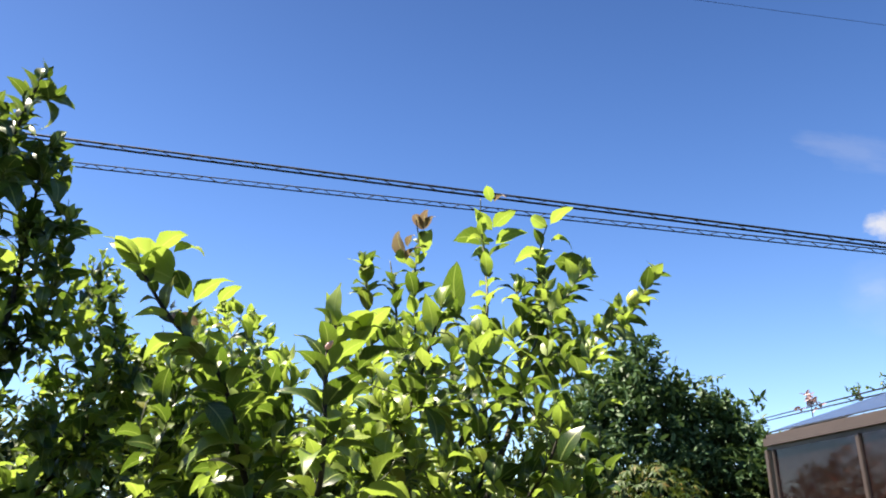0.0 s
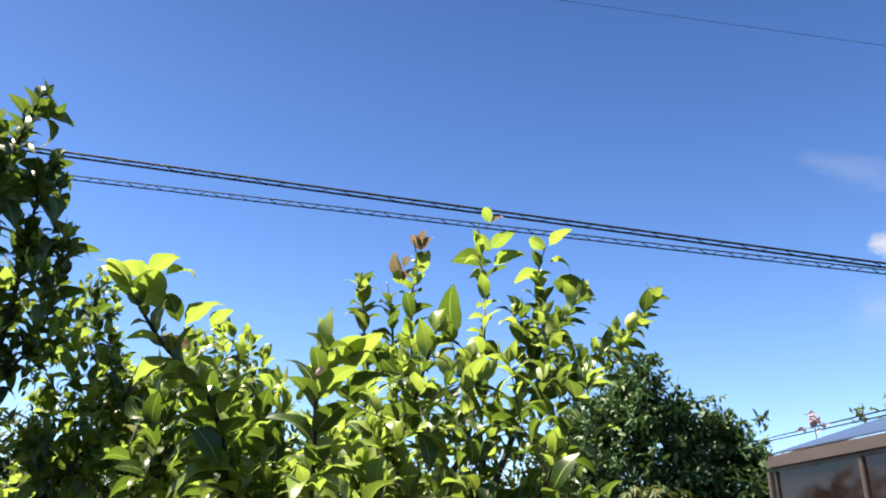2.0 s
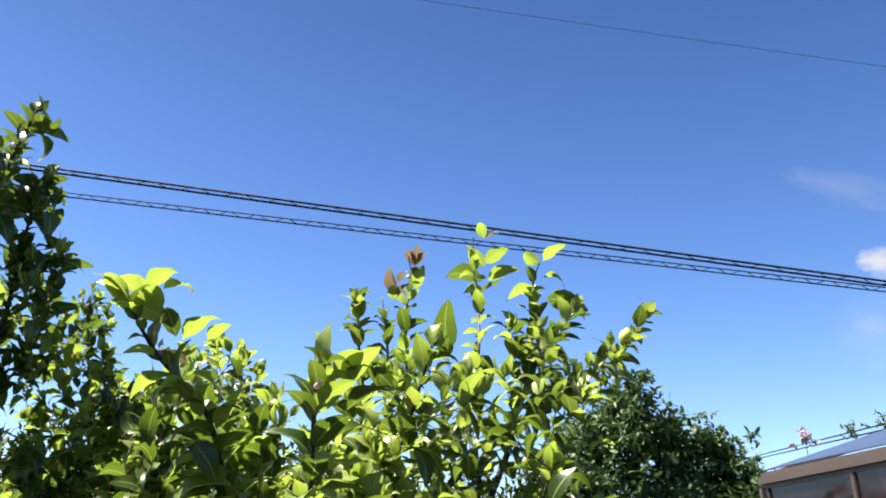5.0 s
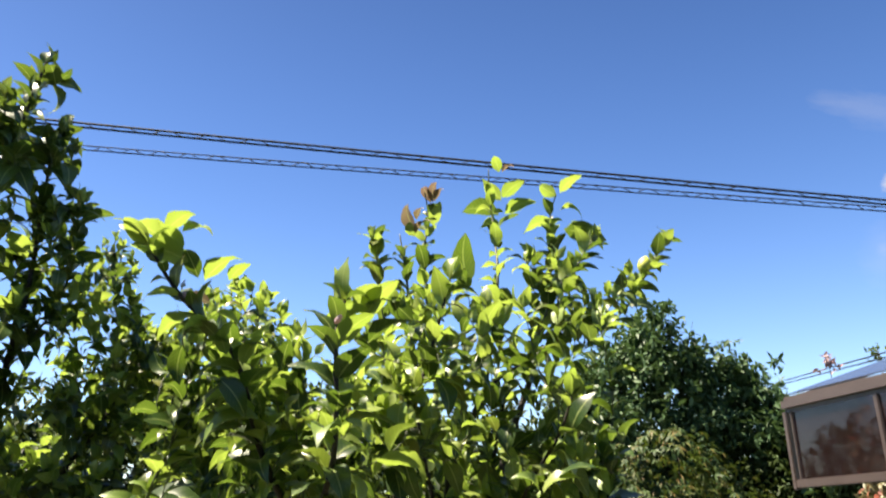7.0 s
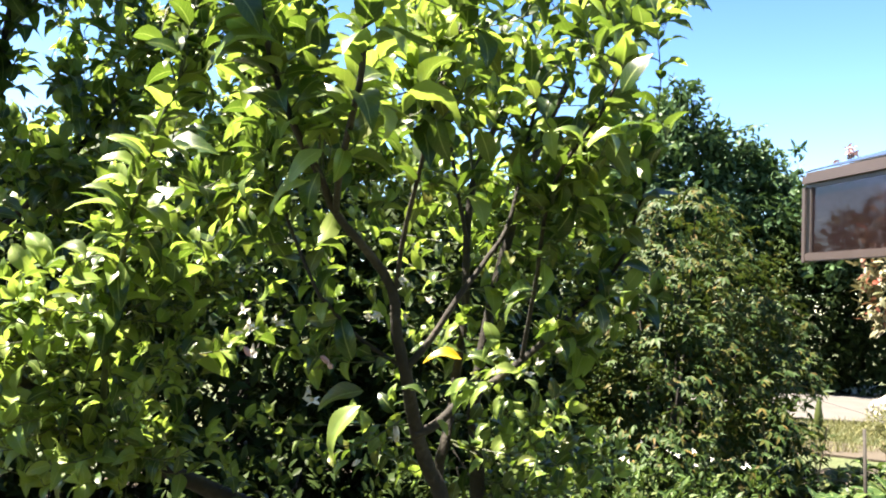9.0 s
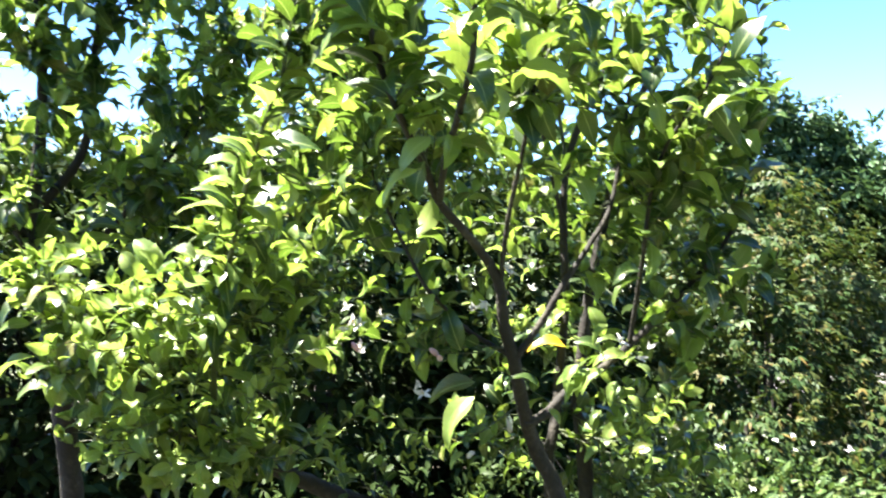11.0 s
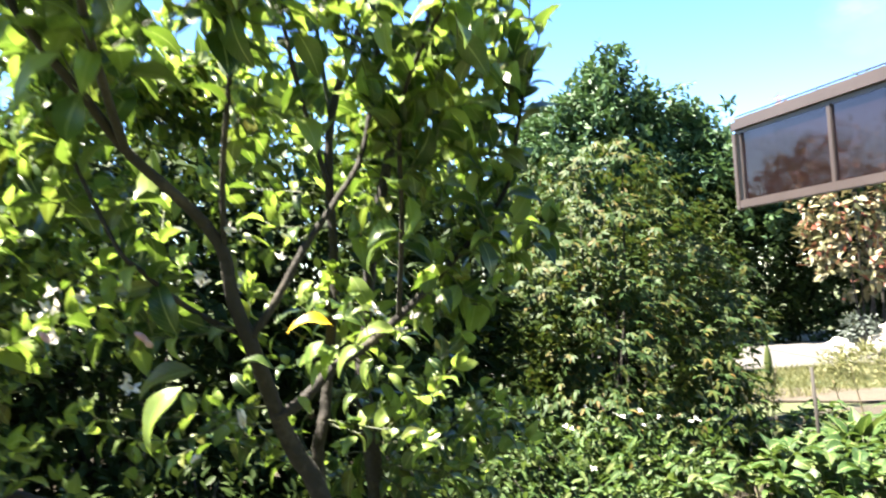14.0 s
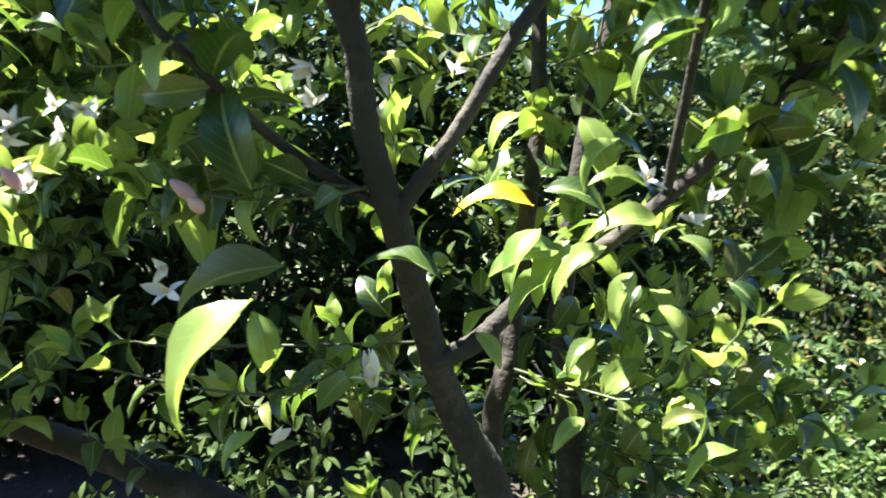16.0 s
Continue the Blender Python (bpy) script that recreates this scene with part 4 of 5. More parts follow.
    grown("foliage", fol.joined("foliage", [DARK, LEMON, YOUNG_AND_LIT]), None, root)["kind"] = "stuff"


build_tall_citrus()


# ---- shrubs and far trees ----
def shrub(name, label, centre, radii, stems, sprays, leaf, shapes, mats, group=5, seed=3, droop=0.2, stem_mat=SHADE_BARK, core=0.55, category="shrub", star=False, skirt=False, lobes=(), hollow=None):
    """Stems from the ground and sprays of small leaves over an uneven rounded body."""
    r = np.random.default_rng(seed)
    c, rad = np.array(centre), np.array(radii)
    root = empty(name, (c[0], c[1], 0))
    tagged(root, label, category)
    for k in range(stems):
        d = unit(r.normal(0, 1, 3) + (0, 0, 1.2))
        end = c + rad * d * r.uniform(0.5, 0.95)
        foot = np.array((c[0] + r.normal(0, 0.08) * rad[0], c[1] + r.normal(0, 0.08) * rad[1], -0.03))
        limb(root, "stem", [foot, foot * 0.5 + end * 0.5 + r.normal(0, 0.05, 3) * rad[0] + (0, 0, 0.1 * rad[2]), end], 0.012 * rad[2] + 0.006, 0.003, stem_mat, 10, 5)
    fol = Foliage(shapes)
    bodies = [(c, rad)] * sprays + [(np.array(q), np.array(w)) for q, w, m in lobes for _ in range(m)]
    for c, rad in bodies:
        d = unit(r.normal(0, 1, 3))
        if skirt and d[2] < 0:
            d[:2] *= (1 - d[2] ** 2) ** -0.35
        bump = 1 + 0.22 * noise.noise(tuple(d * 2.3 + seed)) + 0.14 * noise.noise(tuple(d * 6.0 + seed))
        p = c + rad * d * bump * (core + (1.02 - core) * r.random() ** 0.45)
        if p[2] < 0.02 or (hollow is not None and noise.noise(tuple(p * 3.6)) < hollow):
            continue
        out = unit(d * (1 / rad) + (0, 0, 0.35) + r.normal(0, 0.35, 3))
        if star:
            way = unit(d * (1, 1, 0.2) - (0, 0, 0.45) + r.normal(0, 0.4, 3))
            face = unit((0, 0, 0.8) + d + r.normal(0, 0.25, 3))
            across = unit(np.cross(face, way))
            s = leaf * r.uniform(0.7, 1.25)
            for th, k in ((0, 1.0), (0.75, 0.85), (-0.75, 0.85), (1.6, 0.55), (-1.6, 0.55)):
                fol.add(p, way * math.cos(th) + across * math.sin(th), face, s * k, 0)
            continue
        for j in range(group):
            axis = unit(out + r.normal(0, 0.65, 3) - (0, 0, droop))
            fol.add(p + r.normal(0, leaf * 0.35, 3), axis, (0, 0, 1) + d * 0.5 + r.normal(0, 0.4, 3), leaf * r.uniform(0.6, 1.25), 0)
    grown("foliage", fol.joined("foliage", mats), None, root)["kind"] = "stuff"
    return root


shrub("feathery_shrub", "rounded shrub with feathery olive-green leaves tinged orange", (3.42, 5.95, 1.15), (0.95, 0.75, 1.20), 9, 5200, 0.070, LOBES, [MAPLE], 6, 5, star=True, skirt=True, hollow=-0.08,
      lobes=[((4.15, 5.80, 1.50), (0.40, 0.40, 0.20), 380), ((4.05, 5.60, 1.05), (0.40, 0.40, 0.25), 380), ((4.05, 5.70, 0.62), (0.40, 0.35, 0.18), 260), ((3.05, 5.25, 0.95), (0.50, 0.30, 0.55), 620),
             ((2.75, 5.45, 1.35), (0.36, 0.35, 0.45), 420), ((3.60, 5.20, 0.55), (0.60, 0.30, 0.42), 620), ((2.80, 5.05, 0.45), (0.55, 0.30, 0.35), 460), ((3.45, 5.75, 2.15), (0.36, 0.35, 0.26), 360)])
shrub("flowering_groundcover", "low pale green ground cover under the shrub", (2.6, 5.0, 0.12), (0.9, 0.7, 0.42), 6, 1300, 0.06, SMALL, [VEG], 4, 6, 0.0)
shrub("flowering_groundcover", "leafy green ground cover beside the lemon tree", (2.15, 4.45, 0.12), (0.7, 0.5, 0.42), 6, 420, 0.06, SMALL, [VEG], 4, 16, 0.0)
shrub("red_leaved_shrub", "tall shrub with cream, orange and red glossy leaves beyond the shelter", (11.0, 11.0, 2.35), (1.15, 0.9, 1.45), 6, 330, 0.17, SMALL, [RED], 6, 8, 0.25, core=0.4)
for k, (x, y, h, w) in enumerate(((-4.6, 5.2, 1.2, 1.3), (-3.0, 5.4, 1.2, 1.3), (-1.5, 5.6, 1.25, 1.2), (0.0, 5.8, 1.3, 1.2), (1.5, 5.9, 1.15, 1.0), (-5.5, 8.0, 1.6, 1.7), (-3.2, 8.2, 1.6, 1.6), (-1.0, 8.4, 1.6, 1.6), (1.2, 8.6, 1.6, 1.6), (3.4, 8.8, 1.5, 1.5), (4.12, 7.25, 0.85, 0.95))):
    tagged(shrub("garden_shrub", "dense garden shrub, its green leaves darkened for the shade", (x, y, h * 0.95), (w, 0.9, h), 8, 2700, 0.105, SMALL, [SHADE_HEDGE], 4, 20 + k, 0.1), group="shrubs behind the citrus")
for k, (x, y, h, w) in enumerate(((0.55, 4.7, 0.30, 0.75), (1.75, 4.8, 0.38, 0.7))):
    tagged(shrub("small_leaf_shrub", "low shrub with small green leaves behind the lemon tree", (x, y, h), (w, 0.45, h), 6, 320, 0.065, SMALL, [SHADE_HEDGE], 4, 150 + k, 0.1, skirt=True), group="small-leaved shrubs")
for k, (x, y, h) in enumerate(((6.4, 14.4, 1.6), (8.0, 13.9, 1.6), (9.5, 13.5, 1.7), (11.0, 13.0, 1.7), (12.4, 12.5, 1.7), (13.8, 11.9, 1.7), (15.3, 11.2, 1.7))):
    tagged(shrub("boundary_shrub", "tall evergreen shrub beyond the drive, its leaves darkened for deep shade", (x + 0.28, y + 0.9, h), (1.6, 1.0, h * 1.05), 8, 1700, 0.16, SMALL, [SHADE_HEDGE], 4, 40 + k, 0.1), group="shrubs along the drive")


def far_tree():
    r = np.random.default_rng(11)
    root = empty("broadleaf_tree", (9.0, 15.4, 0))
    tagged(root, "tall dark green broadleaf tree with a pointed crown", "tree")
    limb(root, "trunk", [(9.0, 15.4, -0.05), (9.0, 15.4, 2.0), (8.8, 15.2, 4.2), (8.6, 15.05, 6.0)], 0.22, 0.02)
    fol = Foliage(SMALL)
    xs = (6.6, 7.0, 7.5, 8.0, 8.3, 8.55, 8.8, 9.2, 9.7, 9.95, 10.35, 10.8, 11.1, 11.7, 13.2)
    zs = (4.3, 4.8, 5.25, 5.5, 5.95, 6.35, 5.85, 5.5, 5.4, 5.05, 5.2, 4.95, 4.4, 4.1, 3.9)
    for cx, cz in ((8.55, 5.3), (7.5, 4.5), (9.6, 4.6), (10.6, 4.3), (11.8, 3.5), (8.2, 3.6), (9.8, 3.4)):
        limb(root, "branch", [(8.9, 15.3, max(0.8, cz - 1.8)), ((8.9 + cx) / 2, 15.1, cz - 0.7), (cx, 14.8, cz)], 0.06, 0.012, SHADE_BARK, 8, 5)
    for k in range(2400):
        x = r.uniform(6.6, 13.2)
        top = np.interp(x, xs, zs) - 0.12
        # low crown brought forward as an added overhang that shades the boundary shrubs
        near = 12.6 if x > 10.2 else 13.8
        z = top - (top - 2.3) * r.random() ** 1.3
        y = near + (15.9 - near) * r.random() if z < 4.0 else 15.0 + r.normal(0, 0.45)
        if noise.noise((x * 1.7, y * 1.7, z * 1.7)) < -0.38:
            continue
        p = np.array((x, y, z - 0.28))
        way = unit((r.normal(0, 0.45) + 0.12 * (x - 8.6), r.normal(0, 0.4) - 0.2, 0.8))
        L = r.uniform(0.20, 0.50) if z < top - 0.4 else r.uniform(0.30, 0.45)
        for j in range(18):
            u = r.random() ** 0.8
            fol.add(p + way * L * u + r.normal(0, 0.13, 3) * (1.1 - u), unit(way * 0.3 + r.normal(0, 0.7, 3) - (0, 0, 0.15)), (0, 0, 1) + r.normal(0, 0.5, 3), r.uniform(0.11, 0.20), 0)
    grown("crown", fol.joined("crown", [FAR]), None, root)["kind"] = "stuff"


far_tree()


def slim_tree(label, at, top, mat, n, leaf, seed):
    """A slim stem with a tuft of leaves at its top, seen over the roof."""
    r = np.random.default_rng(seed)
    root = empty("slim_tree", (at[0], at[1], 0))
    tagged(root, label, "tree", group="slim trees beyond the shelter")
    limb(root, "trunk", [(at[0], at[1], -0.05), (at[0] + 0.05, at[1], top * 0.5), (at[0], at[1], top)], 0.04, 0.008, SHADE_BARK, 10, 6)
    fol = Foliage(SMALL)
    for k in range(n):
        p = np.array((at[0] + r.normal(0, 0.14), at[1] + r.normal(0, 0.14), top - 0.35 * r.random()))
        for j in range(4):
            fol.add(p, unit(r.normal(0, 1, 3) + (0, 0, 0.3)), (0, 0, 1) + r.normal(0, 0.5, 3), leaf * r.uniform(0.6, 1.2), 0)
    grown("crown", fol.joined("crown", [mat]), None, root)["kind"] = "stuff"


PINK = leaf_material("pink_leaf", [(0.0, (0.12, 0.06, 0.07)), (1.0, (0.22, 0.15, 0.16))], 0.2, (0.25, 0.15, 0.15), 0.5, False)
SILVER = leaf_material("silver_leaf", [(0.0, (0.045, 0.06, 0.05)), (1.0, (0.10, 0.12, 0.10))], 0.2, (0.16, 0.19, 0.14), 0.6, False)
slim_tree("slim tree with pinkish young leaves over the roof", (12.8, 14.8), 5.22, PINK, 16, 0.14, 5)
slim_tree("slim green treetop over the roof", (13.8, 14.4), 5.40, VEG, 18, 0.13, 6)
slim_tree("slim green treetop over the roof", (14.5, 14.2), 5.62, VEG, 18, 0.13, 7)


# ---- glazed shelter ----
def glass_material():
    m, nt, p, out = material("smoked_glass")
    p.inputs["Base Color"].default_value = (0.075, 0.045, 0.046, 1)
    p.inputs["Roughness"].default_value = 0.05
    p.inputs["Transmission Weight"].default_value = 0.9
    p.inputs["IOR"].default_value = 1.4
    n = noise_node(nt, 3.0)
    add_bump(nt, p, n.outputs[0], 0.06, 0.02)
    return m


GLASS = glass_material()
ROOFING = surface("tinted_roof_sheet", [(0.3, (0.04, 0.05, 0.08)), (0.7, (0.06, 0.075, 0.11))], 2.0, 0.25, 40.0, 0.05, 0.002)


ROOFING.node_tree.nodes["Principled BSDF"].inputs["Transmission Weight"].default_value = 0.55


def bar(root, name, p0, p1, w, d, mat, bevel=0.008, side=(0, 0, 1)):
    """A square bar between two places."""
    a, b = Vector(p0), Vector(p1)
    bm = bmesh.new()
    bmesh.ops.create_cube(bm, size=1)
    bmesh.ops.scale(bm, vec=(w, d, (b - a).length), verts=bm.verts)
    bmesh.ops.bevel(bm, geom=bm.edges[:], offset=bevel, segments=2, affect='EDGES')
    z = (b - a).normalized()
    s = Vector(side)
    y = z.cross(s)
    y = y.normalized() if y.length > 1e-4 else Vector((0, 1, 0))
    x = y.cross(z)
    m = Matrix((x, y, z)).transposed().to_4x4()
    m.translation = (a + b) / 2
    bm.transform(m)
    me = bpy.data.meshes.new(name)
    bm.to_mesh(me)
    bm.free()
    return part(name, me, mat, root)


def build_shelter():
    root = empty("garden_shelter", (7.0, 4.5, 0))
    tagged(root, "bronze aluminium shelter with smoked side panes and a sloping roof", "shelter")
    X, Y1, Y0 = 5.79, 7.42, 0.6
    off = Vector((7.0, 4.5, 0))
    obs = []

    def b(name, p0, p1, w, d, mat=BRONZE_METAL, bevel=0.008, side=(1, 0, 0)):
        o = bar(root, name, Vector(p0) - off, Vector(p1) - off, w, d, mat, bevel, side)
        return o

    b("fascia", (X, Y0, 2.87), (X, Y1 + 0.03, 2.87), 0.10, 0.165, bevel=0.045)
    b("rail", (X, Y0, 2.075), (X, Y1, 2.075), 0.06, 0.085)
    b("corner_post", (X, Y1 - 0.02, 2.02), (X, Y1 - 0.02, 2.80), 0.07, 0.06)
    ys = [Y1 - 0.10, 6.14, 4.86, 3.58, 2.30, 1.02]
    b("mullion", (X, Y1 - 0.11, 2.10), (X, Y1 - 0.11, 2.80), 0.045, 0.03)
    for y in ys[1:]:
        b("mullion", (X, y, 2.10), (X, y, 2.80), 0.05, 0.055)
    for y0, y1 in zip(ys[1:], ys[:-1]):
        o = b("pane", (X + 0.005, y0 + 0.025, 2.45), (X + 0.005, y1 - 0.025, 2.45), 0.006, 0.69, GLASS, 0.001)
        o.visible_shadow = False
    b("post", (X + 0.10, 5.52, -0.05), (X + 0.10, 5.52, 2.02), 0.12, 0.12)
    b("post", (X + 0.10, 1.6, -0.05), (X + 0.10, 1.6, 2.02), 0.12, 0.12)
    b("post", (8.7, 1.6, -0.05), (8.7, 1.6, 3.76), 0.12, 0.12)
    b("post", (8.7, 5.52, -0.05), (8.7, 5.52, 3.76), 0.12, 0.12)
    for y in (0.7, 2.9, 5.2, 7.36):
        b("rafter", (X, y, 2.90), (8.75, y, 3.84), 0.07, 0.05, side=(0, 0, 1))
    b("beam", (8.75, Y0, 3.82), (8.75, Y1, 3.82), 0.08, 0.12)
    for y0, y1 in ((0.62, 2.9), (2.9, 5.2), (5.2, 7.40)):
        me = slab("roof_sheet", -1.55, 1.55, y0 + 0.005, y1 - 0.005, -0.006, 0.006, ROOFING, 0.002)
        me.parent = root
        me.visible_shadow = False
        me.matrix_basis = Matrix.Translation((0.27, -4.5, 3.44)) @ Matrix.Rotation(-math.atan2(0.94, 2.96), 4, 'Y')


build_shelter()


# ---- overhead lines, pole, clouds ----
def line_between(a, b, sag, n=60, reach=1.0):
    a, b = np.array(a, float), np.array(b, float)
    return np.array([a + (b - a) * u - np.array((0, 0, sag * 4 * u * (1 - u))) for u in np.linspace(0, reach, n)])


def lashed_cable(name, label, a, b, gap, pitch, wire, cable, wrap):
    root = empty(name, tuple(a))
    tagged(root, label, "cable", group="overhead cables")
    path = line_between(a, b, 0.03, 90)
    o = np.array(a)
    v, f = tube(path - o, wire, wire, 6)
    part("support_wire", mesh_of("support_wire", v, f), CABLE, root)
    v, f = tube(path - o - (0, 0, gap), cable, cable, 6)
    part("core_cable", mesh_of("core_cable", v, f), CABLE, root)
    n = int(np.linalg.norm(path[-1] - path[0]) / pitch * 8)
    u = np.linspace(0, 1, n)
    t = unit(path[-1] - path[0])
    side = unit(np.cross(t, (0, 0, 1)))
    base = np.stack([np.interp(u, np.linspace(0, 1, 90), path[:, k]) for k in range(3)], 1)
    ph = np.arange(n) * 2 * math.pi / 8
    helix = base - (0, 0, gap / 2) + np.outer(np.sin(ph), side) * gap * 0.5 + np.outer(np.cos(ph), (0, 0, 1)) * gap * 0.55
    v, f = tube(helix - o, wrap, wrap, 4)
    part("lashing_spiral", mesh_of("lashing_spiral", v, f), CABLE, root)


A1, B1 = np.array((-2.74, 11.06, 7.22)), np.array((8.95, 8.34, 5.91))
A2, B2 = np.array((-3.32, 11.79, 7.20)), np.array((9.36, 8.74, 6.01))
lashed_cable("overhead_cable", "black telephone cable lashed to its support wire", A1 - (B1 - A1) * 0.22, B1 + (B1 - A1) * 0.6, 0.066, 0.62, 0.016, 0.015, 0.006)
lashed_cable("overhead_cable", "thinner grey-black cable wound with a loose spiral", A2 - (B2 - A2) * 0.22, B2 + (B2 - A2) * 0.6, 0.068, 0.42, 0.009, 0.010, 0.0065)


def plain_wire(label, a, b, r, sag=0.1):
    v, f = tube(line_between(a, b, sag, 40), r, r, 6)
    tagged(part("overhead_wire", mesh_of("overhead_wire", v, f), CABLE), label, "wire", group="overhead wires")


H0, H1 = np.array((2.07, 8.59, 9.45)), np.array((8.65, 7.06, 8.65))
for a, b in (((20.444, 28.202, 6.918), (12.938, 13.278, 4.985)), ((20.451, 28.233, 6.831), (12.946, 13.313, 4.887))):
    a, b = np.array(a), np.array(b)
    plain_wire("distant thin overhead wire beyond the shelter", a, b + (b - a) * 0.4, 0.016, 0.0)
plain_wire("thin dark overhead wire high above the garden", H0 - (H1 - H0) * 1.2, H1 + (H1 - H0) * 1.5, 0.0032)


def build_pole():
    root = empty("utility_pole", (-4.72, 11.6, 0))
    tagged(root, "grey concrete utility pole with climbing steps", "pole")
    v, f = tube(np.array([(0, 0, z) for z in np.linspace(-0.05, 9.5, 12)]), 0.17, 0.12, 16)
    part("shaft", mesh_of("shaft", v, f), POLE, root)
    for k in range(10):
        z, s = 2.2 + 0.45 * k, 1 if k % 2 else -1
        bar(root, "step", (s * 0.13, 0, z), (s * 0.30, 0, z), 0.02, 0.02, CABLE, 0.004)
    bar(root, "cross_arm", (-0.7, -0.15, 7.6), (0.7, -0.25, 7.6), 0.07, 0.07, POLE)


build_pole()


def cloud_material(density):
    m, nt, p, out = material("cloud")
    uv = nt.nodes.new("ShaderNodeUVMap")
    uv.uv_map = "leaf"
    n = nt.nodes.new("ShaderNodeTexNoise")
    n.inputs["Scale"].default_value, n.inputs["Detail"].default_value, n.inputs["Roughness"].default_value = 3.0, 7.0, 0.6
    nt.links.new(uv.outputs[0], n.inputs["Vector"])
    d = nt.nodes.new("ShaderNodeVectorMath")
    d.operation = 'DISTANCE'
    nt.links.new(uv.outputs[0], d.inputs[0])
    d.inputs[1].default_value = (0.5, 0.5, 0)
    f = math_node(nt, 'SUBTRACT', math_node(nt, 'ADD', n.outputs[0], 0.12), math_node(nt, 'MULTIPLY', d.outputs["Value"], 1.35))
    r = ramp_node(nt, [(0.08, (0, 0, 0)), (0.5, (1, 1, 1))])
    nt.links.new(f, r.inputs[0])
    e = nt.nodes.new("ShaderNodeEmission")
    e.inputs[0].default_value, e.inputs[1].default_value = (1, 1, 1, 1), 0.21
    t = nt.nodes.new("ShaderNodeBsdfTransparent")
    mix = nt.nodes.new("ShaderNodeMixShader")
    nt.links.new(math_node(nt, 'MULTIPLY', r.outputs[0], density), mix.inputs[0])
    nt.links.new(t.outputs[0], mix.inputs[1])
    nt.links.new(e.outputs[0], mix.inputs[2])
    nt.links.new(mix.outputs[0], out.inputs[0])
    return m


CLOUD, WISP = cloud_material(0.7), cloud_material(0.10)


def cloud(way, width, height, roll, mat):
    d = Vector(way).normalized()
    me = mesh_of("cloud", [(-width / 2, -height / 2, 0), (width / 2, -height / 2, 0), (width / 2, height / 2, 0), (-width / 2, height / 2, 0)], [(0, 1, 2, 3)], False, [(0, 0), (1, 0), (1, 1), (0, 1)])
    ob = part("cloud", me, mat)
    ob.matrix_world = look(d * 1500, (0, 0, 0), roll)
    tagged(ob, "thin white cloud low in a blue sky", "cloud", group="clouds", kind="structure")
    return ob


cloud((0.690, 0.633, 0.350), 110, 75, 20, CLOUD)
cloud((0.655, 0.620, 0.430), 300, 80, 28, WISP)
cloud((0.690, 0.664, 0.287), 90, 50, 5, WISP)
cloud((0.735, 0.625, 0.27), 420, 260, 10, WISP)


# ---- bed in front: leafy plants, stake, grass, stones ----
def leafy_plant(at, height, spread, n, seed):
    r = np.random.default_rng(seed)
    root = empty("garden_plant", at)
    tagged(root, "broad-leaved green garden plant in the bed", "plant", group="plants in the bed")
    fol = Foliage(LEAVES)
    stems = 4
    for s in range(stems):
        th = 2 * math.pi * s / stems + r.uniform(0, 1)
        lean = np.array((math.cos(th), math.sin(th), 0)) * spread * 0.6
        path = smooth_path([(0, 0, -0.03), lean * 0.4 + (0, 0, height * 0.5), lean + (0, 0, height * r.uniform(0.75, 1.0))], 10)
        v, f = tube(path, 0.006, 0.003, 5)
        part("stem", mesh_of("stem", v, f), TWIG, root)
        for k in range(n // stems):
            i = int(r.integers(2, 10))
            a = r.uniform(0, 6.28)
            axis = unit((math.cos(a), math.sin(a), r.uniform(-0.2, 0.5)))
            fol.add(path[i], axis, (0, 0, 1) + r.normal(0, 0.3, 3), r.uniform(0.10, 0.19), 0)
    part("foliage", fol.joined("foliage", [VEG]), None, root)["kind"] = "stuff"


r_bed = np.random.default_rng(31)
for k in range(62):
    x, y = 2.9 + 2.8 * r_bed.random(), 3.6 + 1.9 * r_bed.random()
    leafy_plant((x, y, 0), r_bed.uniform(0.20, 0.42), r_bed.uniform(0.12, 0.22), 26, 60 + k)
for k in range(24):
    leafy_plant((3.7 + 1.7 * r_bed.random(), 3.7 + 1.7 * r_bed.random(), 0), r_bed.uniform(0.28, 0.44), r_bed.uniform(0.14, 0.24), 32, 140 + k)

v, f = tube(np.array([(0, 0, -0.05), (0.005, 0, 0.4), (0.0, 0.01, 0.8)]), 0.012, 0.011, 8)
tagged(part("garden_stake", mesh_of("garden_stake", v, f), STAKE), "dark thin garden stake in the bed", "stake").location = (3.91, 4.49, 0)


def seed_stalk():
    root = empty("seed_stalk", (5.255, 6.527, 0))
    tagged(root, "tall stalk with one upright green pointed pod", "plant")
    v, f = tube(smooth_path([(0, 0, -0.03), (0.03, 0, 0.25), (0.0, 0, 0.48)], 8), 0.008, 0.006, 6)
    part("stalk", mesh_of("stalk", v, f), TWIG, root)
    bm = bmesh.new()
    bmesh.ops.create_uvsphere(bm, u_segments=10, v_segments=8, radius=0.5)
    for q in bm.verts:
        w = 0.36 * (1 - 0.5 * (q.co.z + 0.5))
        q.co = Vector((q.co.x * w, q.co.y * w, q.co.z * 1.1))
    bm.transform(Matrix.Translation((0.0, 0, 0.60)) @ Matrix.Scale(0.26, 4))
    me = bpy.data.meshes.new("pod")
    bm.to_mesh(me)
    bm.free()
    part("pod", me, VEG, root)


seed_stalk()


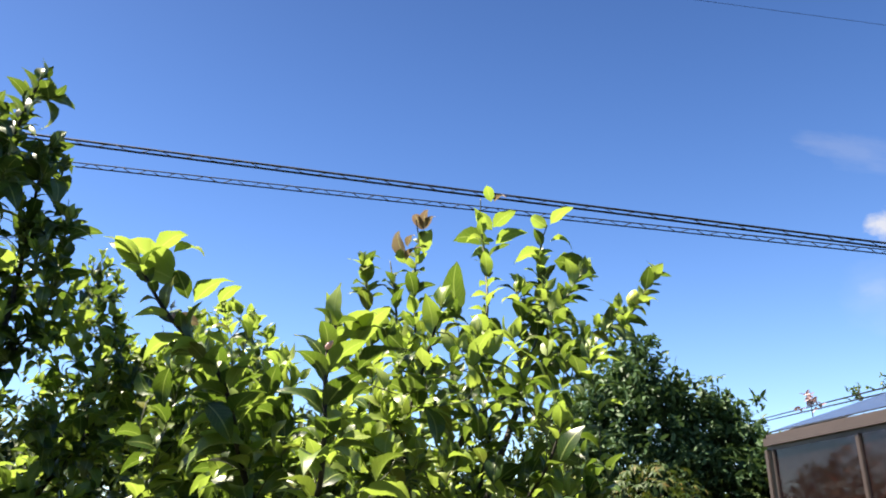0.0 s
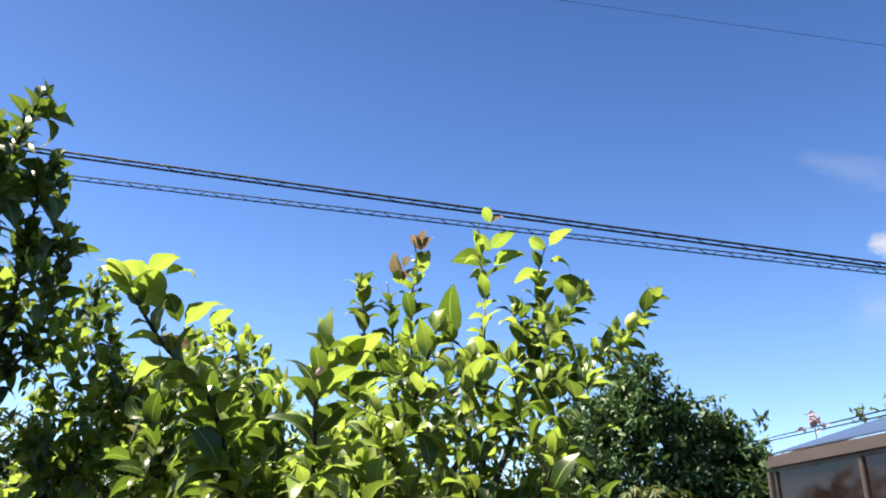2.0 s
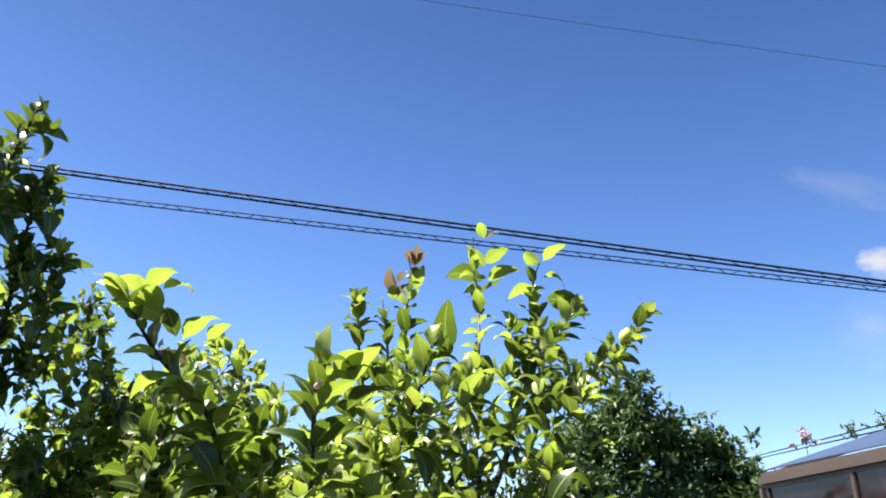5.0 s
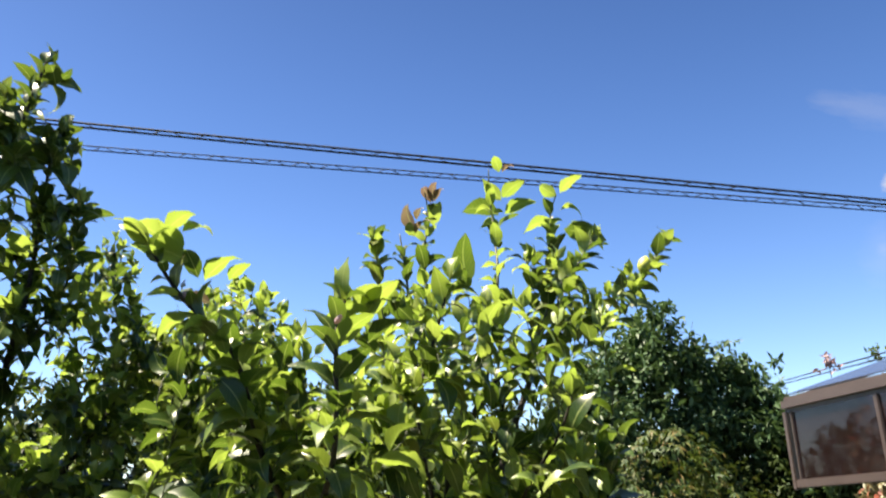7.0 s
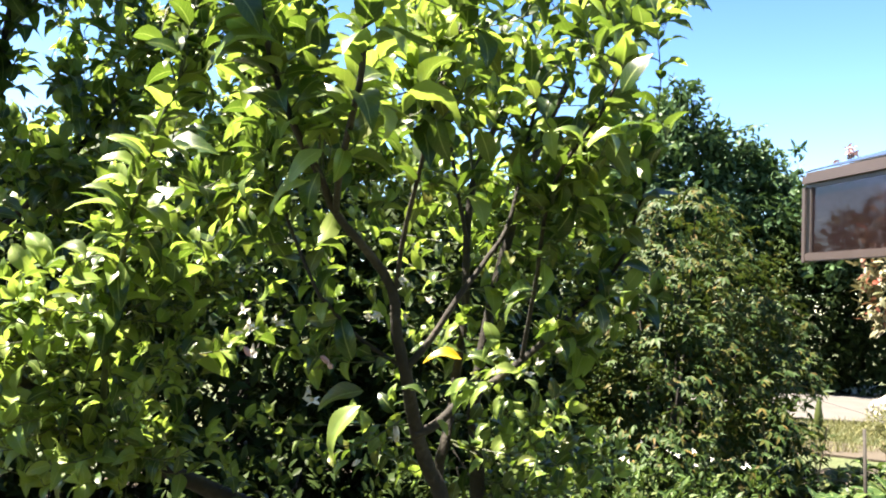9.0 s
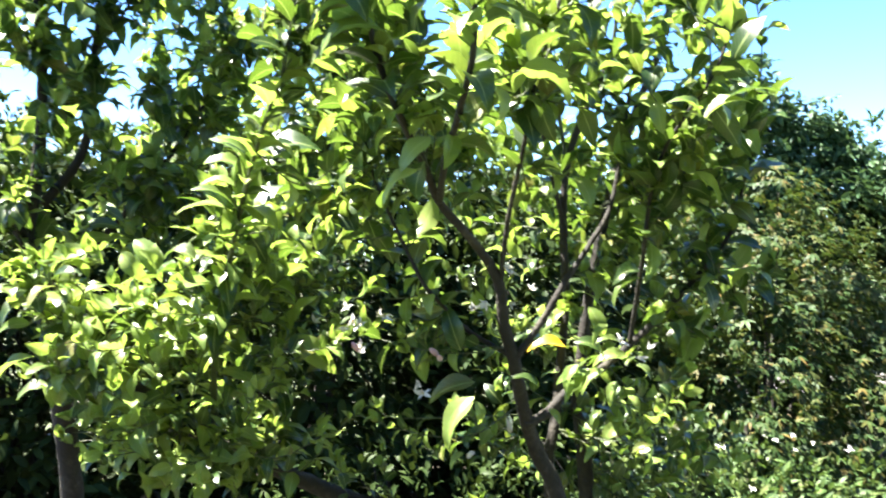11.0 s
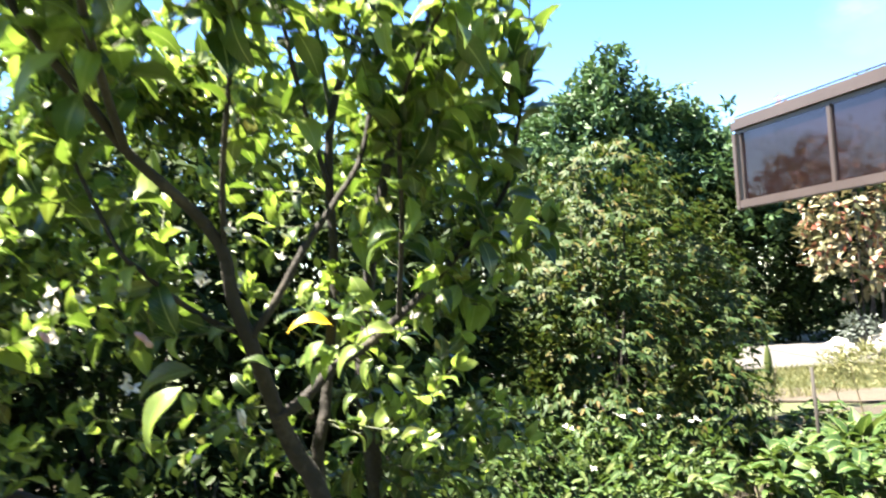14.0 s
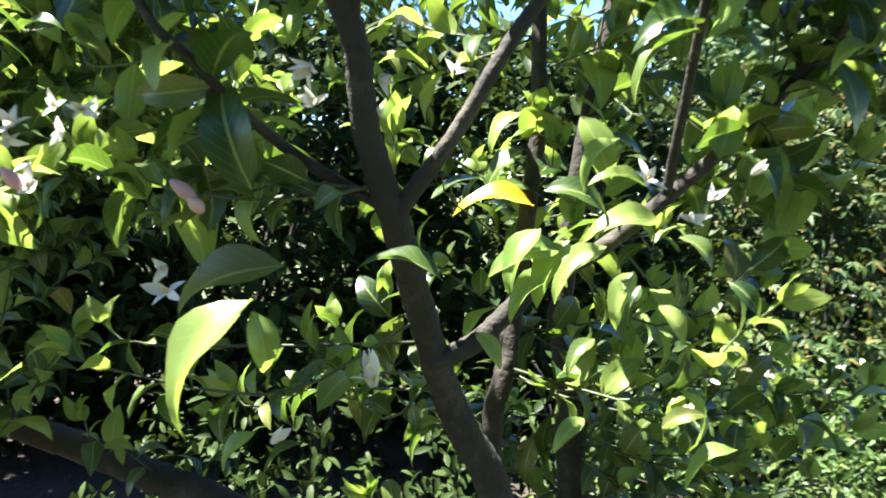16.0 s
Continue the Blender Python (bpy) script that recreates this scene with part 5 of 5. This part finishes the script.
def grass(name, label, x0, x1, y0, y1, n, height, seed):
    r = np.random.default_rng(seed)
    fol = Foliage([strip_shape(0.07, 0.5), strip_shape(0.06, 0.25), strip_shape(0.09, 0.8)])
    for k in range(n):
        p = (r.uniform(x0, x1), r.uniform(y0, y1), 0.0)
        fol.add(p, unit((r.normal(0, 0.5), r.normal(0, 0.5), 1)), rng.normal(0, 1, 3), height * r.uniform(0.5, 1.3), 0)
    ob = part(name, fol.joined(name, [GRASS]), None)
    tagged(ob, label, "grass", kind="stuff")


grass("grass", "dry yellow-green grass beside the drive", 5.4, 11.0, 7.7, 9.9, 12000, 0.10, 71)
grass("grass", "dry tan and green grass over the vegetable bed", 3.2, 6.0, 3.4, 5.5, 2500, 0.14, 72)
# weeds added in shade-dark leaves to keep the ground below the crowns dark
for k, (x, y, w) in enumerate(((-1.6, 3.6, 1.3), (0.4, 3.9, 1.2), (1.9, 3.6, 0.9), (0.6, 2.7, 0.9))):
    tagged(shrub("ground_weed", "low weeds added under the citrus, leaves darkened for the shade", (x, y, 0.06), (w, 0.9, 0.26), 4, 900, 0.055, SMALL, [SHADE_HEDGE], 4, 90 + k, 0.0, category="plant"), group="weeds under the citrus")


def boulder(at, size, seed):
    bm = bmesh.new()
    bmesh.ops.create_icosphere(bm, subdivisions=3, radius=0.5)
    for q in bm.verts:
        d = q.co.normalized()
        q.co *= 1 + 0.35 * noise.noise(d * 1.6 + Vector((seed, 0, 0))) + 0.10 * noise.noise(d * 5 + Vector((0, seed, 0)))
        q.co.z *= 0.7
    bm.transform(Matrix.Scale(size, 4))
    me = bpy.data.meshes.new("boulder")
    bm.to_mesh(me)
    bm.free()
    ob = part("boulder", me, STONE)
    ob.location = (at[0], at[1], at[2] + size * 0.25)
    tagged(ob, "pale rough garden boulder", "stone", group="boulders by the drive")


for k, (x, y, z, s) in enumerate(((9.55, 10.25, 0.04, 0.50), (10.35, 10.2, 0.04, 0.5), (10.7, 10.1, 0.04, 0.55), (10.55, 10.15, 0.30, 0.45), (11.05, 9.95, 0.06, 0.6), (11.3, 9.8, 0.3, 0.5))):
    boulder((x, y, z), s, 3.1 * k + 1)


def upright_leaves(at, n, height, seed):
    """A clump of tall upright strap leaves."""
    r = np.random.default_rng(seed)
    root = empty("strap_leaf_plant", at)
    tagged(root, "clump of tall upright green strap leaves", "plant", group="strap-leaved clumps")
    fol = Foliage([leaf_shape(0.30, 0.25, 0.25, 0.02, 1.2)])
    for k in range(n):
        a = 2.4 * k
        fol.add((0.03 * math.cos(a), 0.03 * math.sin(a), 0.02), unit((0.35 * math.cos(a), 0.35 * math.sin(a), 1.0)), (math.cos(a) * -1, math.sin(a) * -1, 0.4), height * r.uniform(0.6, 1.1), 0)
    fol.singly(root, [(np.array(root.location) + q[0], *q[1:]) for q in fol.items], [VEG])


for k, (x, y, h) in enumerate(((3.60, 5.15, 0.62), (3.95, 5.25, 0.45), (4.45, 4.75, 0.5))):
    upright_leaves((x, y, 0.05), 8, h, 200 + k)


def dry_stalk(at, height, lean, seed):
    r = np.random.default_rng(seed)
    root = empty("dry_stalk", at)
    tagged(root, "dry tan flower stalk with a seed head in the bed", "plant", group="dry stalks")
    path = smooth_path([(0, 0, -0.03), (lean * 0.4, 0.01, height * 0.5), (lean, 0, height)], 8)
    v, f = tube(path, 0.006, 0.004, 6)
    part("stalk", mesh_of("stalk", v, f), STRAW, root)
    fol = Foliage(SMALL)
    for k in range(14):
        fol.add(path[-1] - (0, 0, 0.10 * r.random()), unit(r.normal(0, 1, 3) + (0, 0, 0.5)), r.normal(0, 1, 3), 0.035 * r.uniform(0.6, 1.3), 0)
    part("seed_head", fol.joined("seed_head", [GRASS]), None, root)["kind"] = "stuff"


STRAW = surface("straw", [(0.3, (0.16, 0.11, 0.06)), (0.7, (0.32, 0.25, 0.15))], 15.0, 0.8, 90.0, 0.3, 0.002)
r_dry = np.random.default_rng(77)
for k in range(12):
    dry_stalk((3.5 + 1.9 * r_dry.random(), 4.6 + 1.4 * r_dry.random(), 0.04), r_dry.uniform(0.45, 0.75), r_dry.normal(0, 0.08), 300 + k)


def wire_hoop():
    path = np.array([(-0.11 * math.cos(a), 0.03 * math.cos(a), 0.46 * min(1.0, 1.9 * math.sin(a))) for a in np.linspace(0.0, math.pi, 24)])
    v, f = tube(path, 0.006, 0.006, 6)
    ob = part("garden_hoop", mesh_of("garden_hoop", v, f), POLE)
    ob.location = (5.13, 6.80, 0.02)
    tagged(ob, "bent grey wire hoop stuck in the bed", "hoop")


wire_hoop()
shrub("silver_plant", "low silver-grey plant among the boulders", (10.15, 10.45, 0.40), (0.28, 0.25, 0.26), 5, 90, 0.08, SMALL, [SILVER], 4, 130)
shrub("bank_plant", "tufted yellow-green plants below the boulders", (9.0, 8.75, 0.10), (1.1, 0.75, 0.30), 5, 900, 0.07, NARROW, [GRASS], 5, 131)


def white_blooms():
    root = empty("white_flower_plant", (2.6, 5.0, 0))
    tagged(root, "scattered small white flowers over the ground cover", "flower")
    r = np.random.default_rng(140)
    for k in range(18):
        flower(root, (2.6 + r.normal(0, 0.45), 4.85 + r.normal(0, 0.3), 0.50 + 0.12 * r.random()), (r.normal(0, 0.3), -0.6, 0.8), 0.021, 1.0, False)


white_blooms()
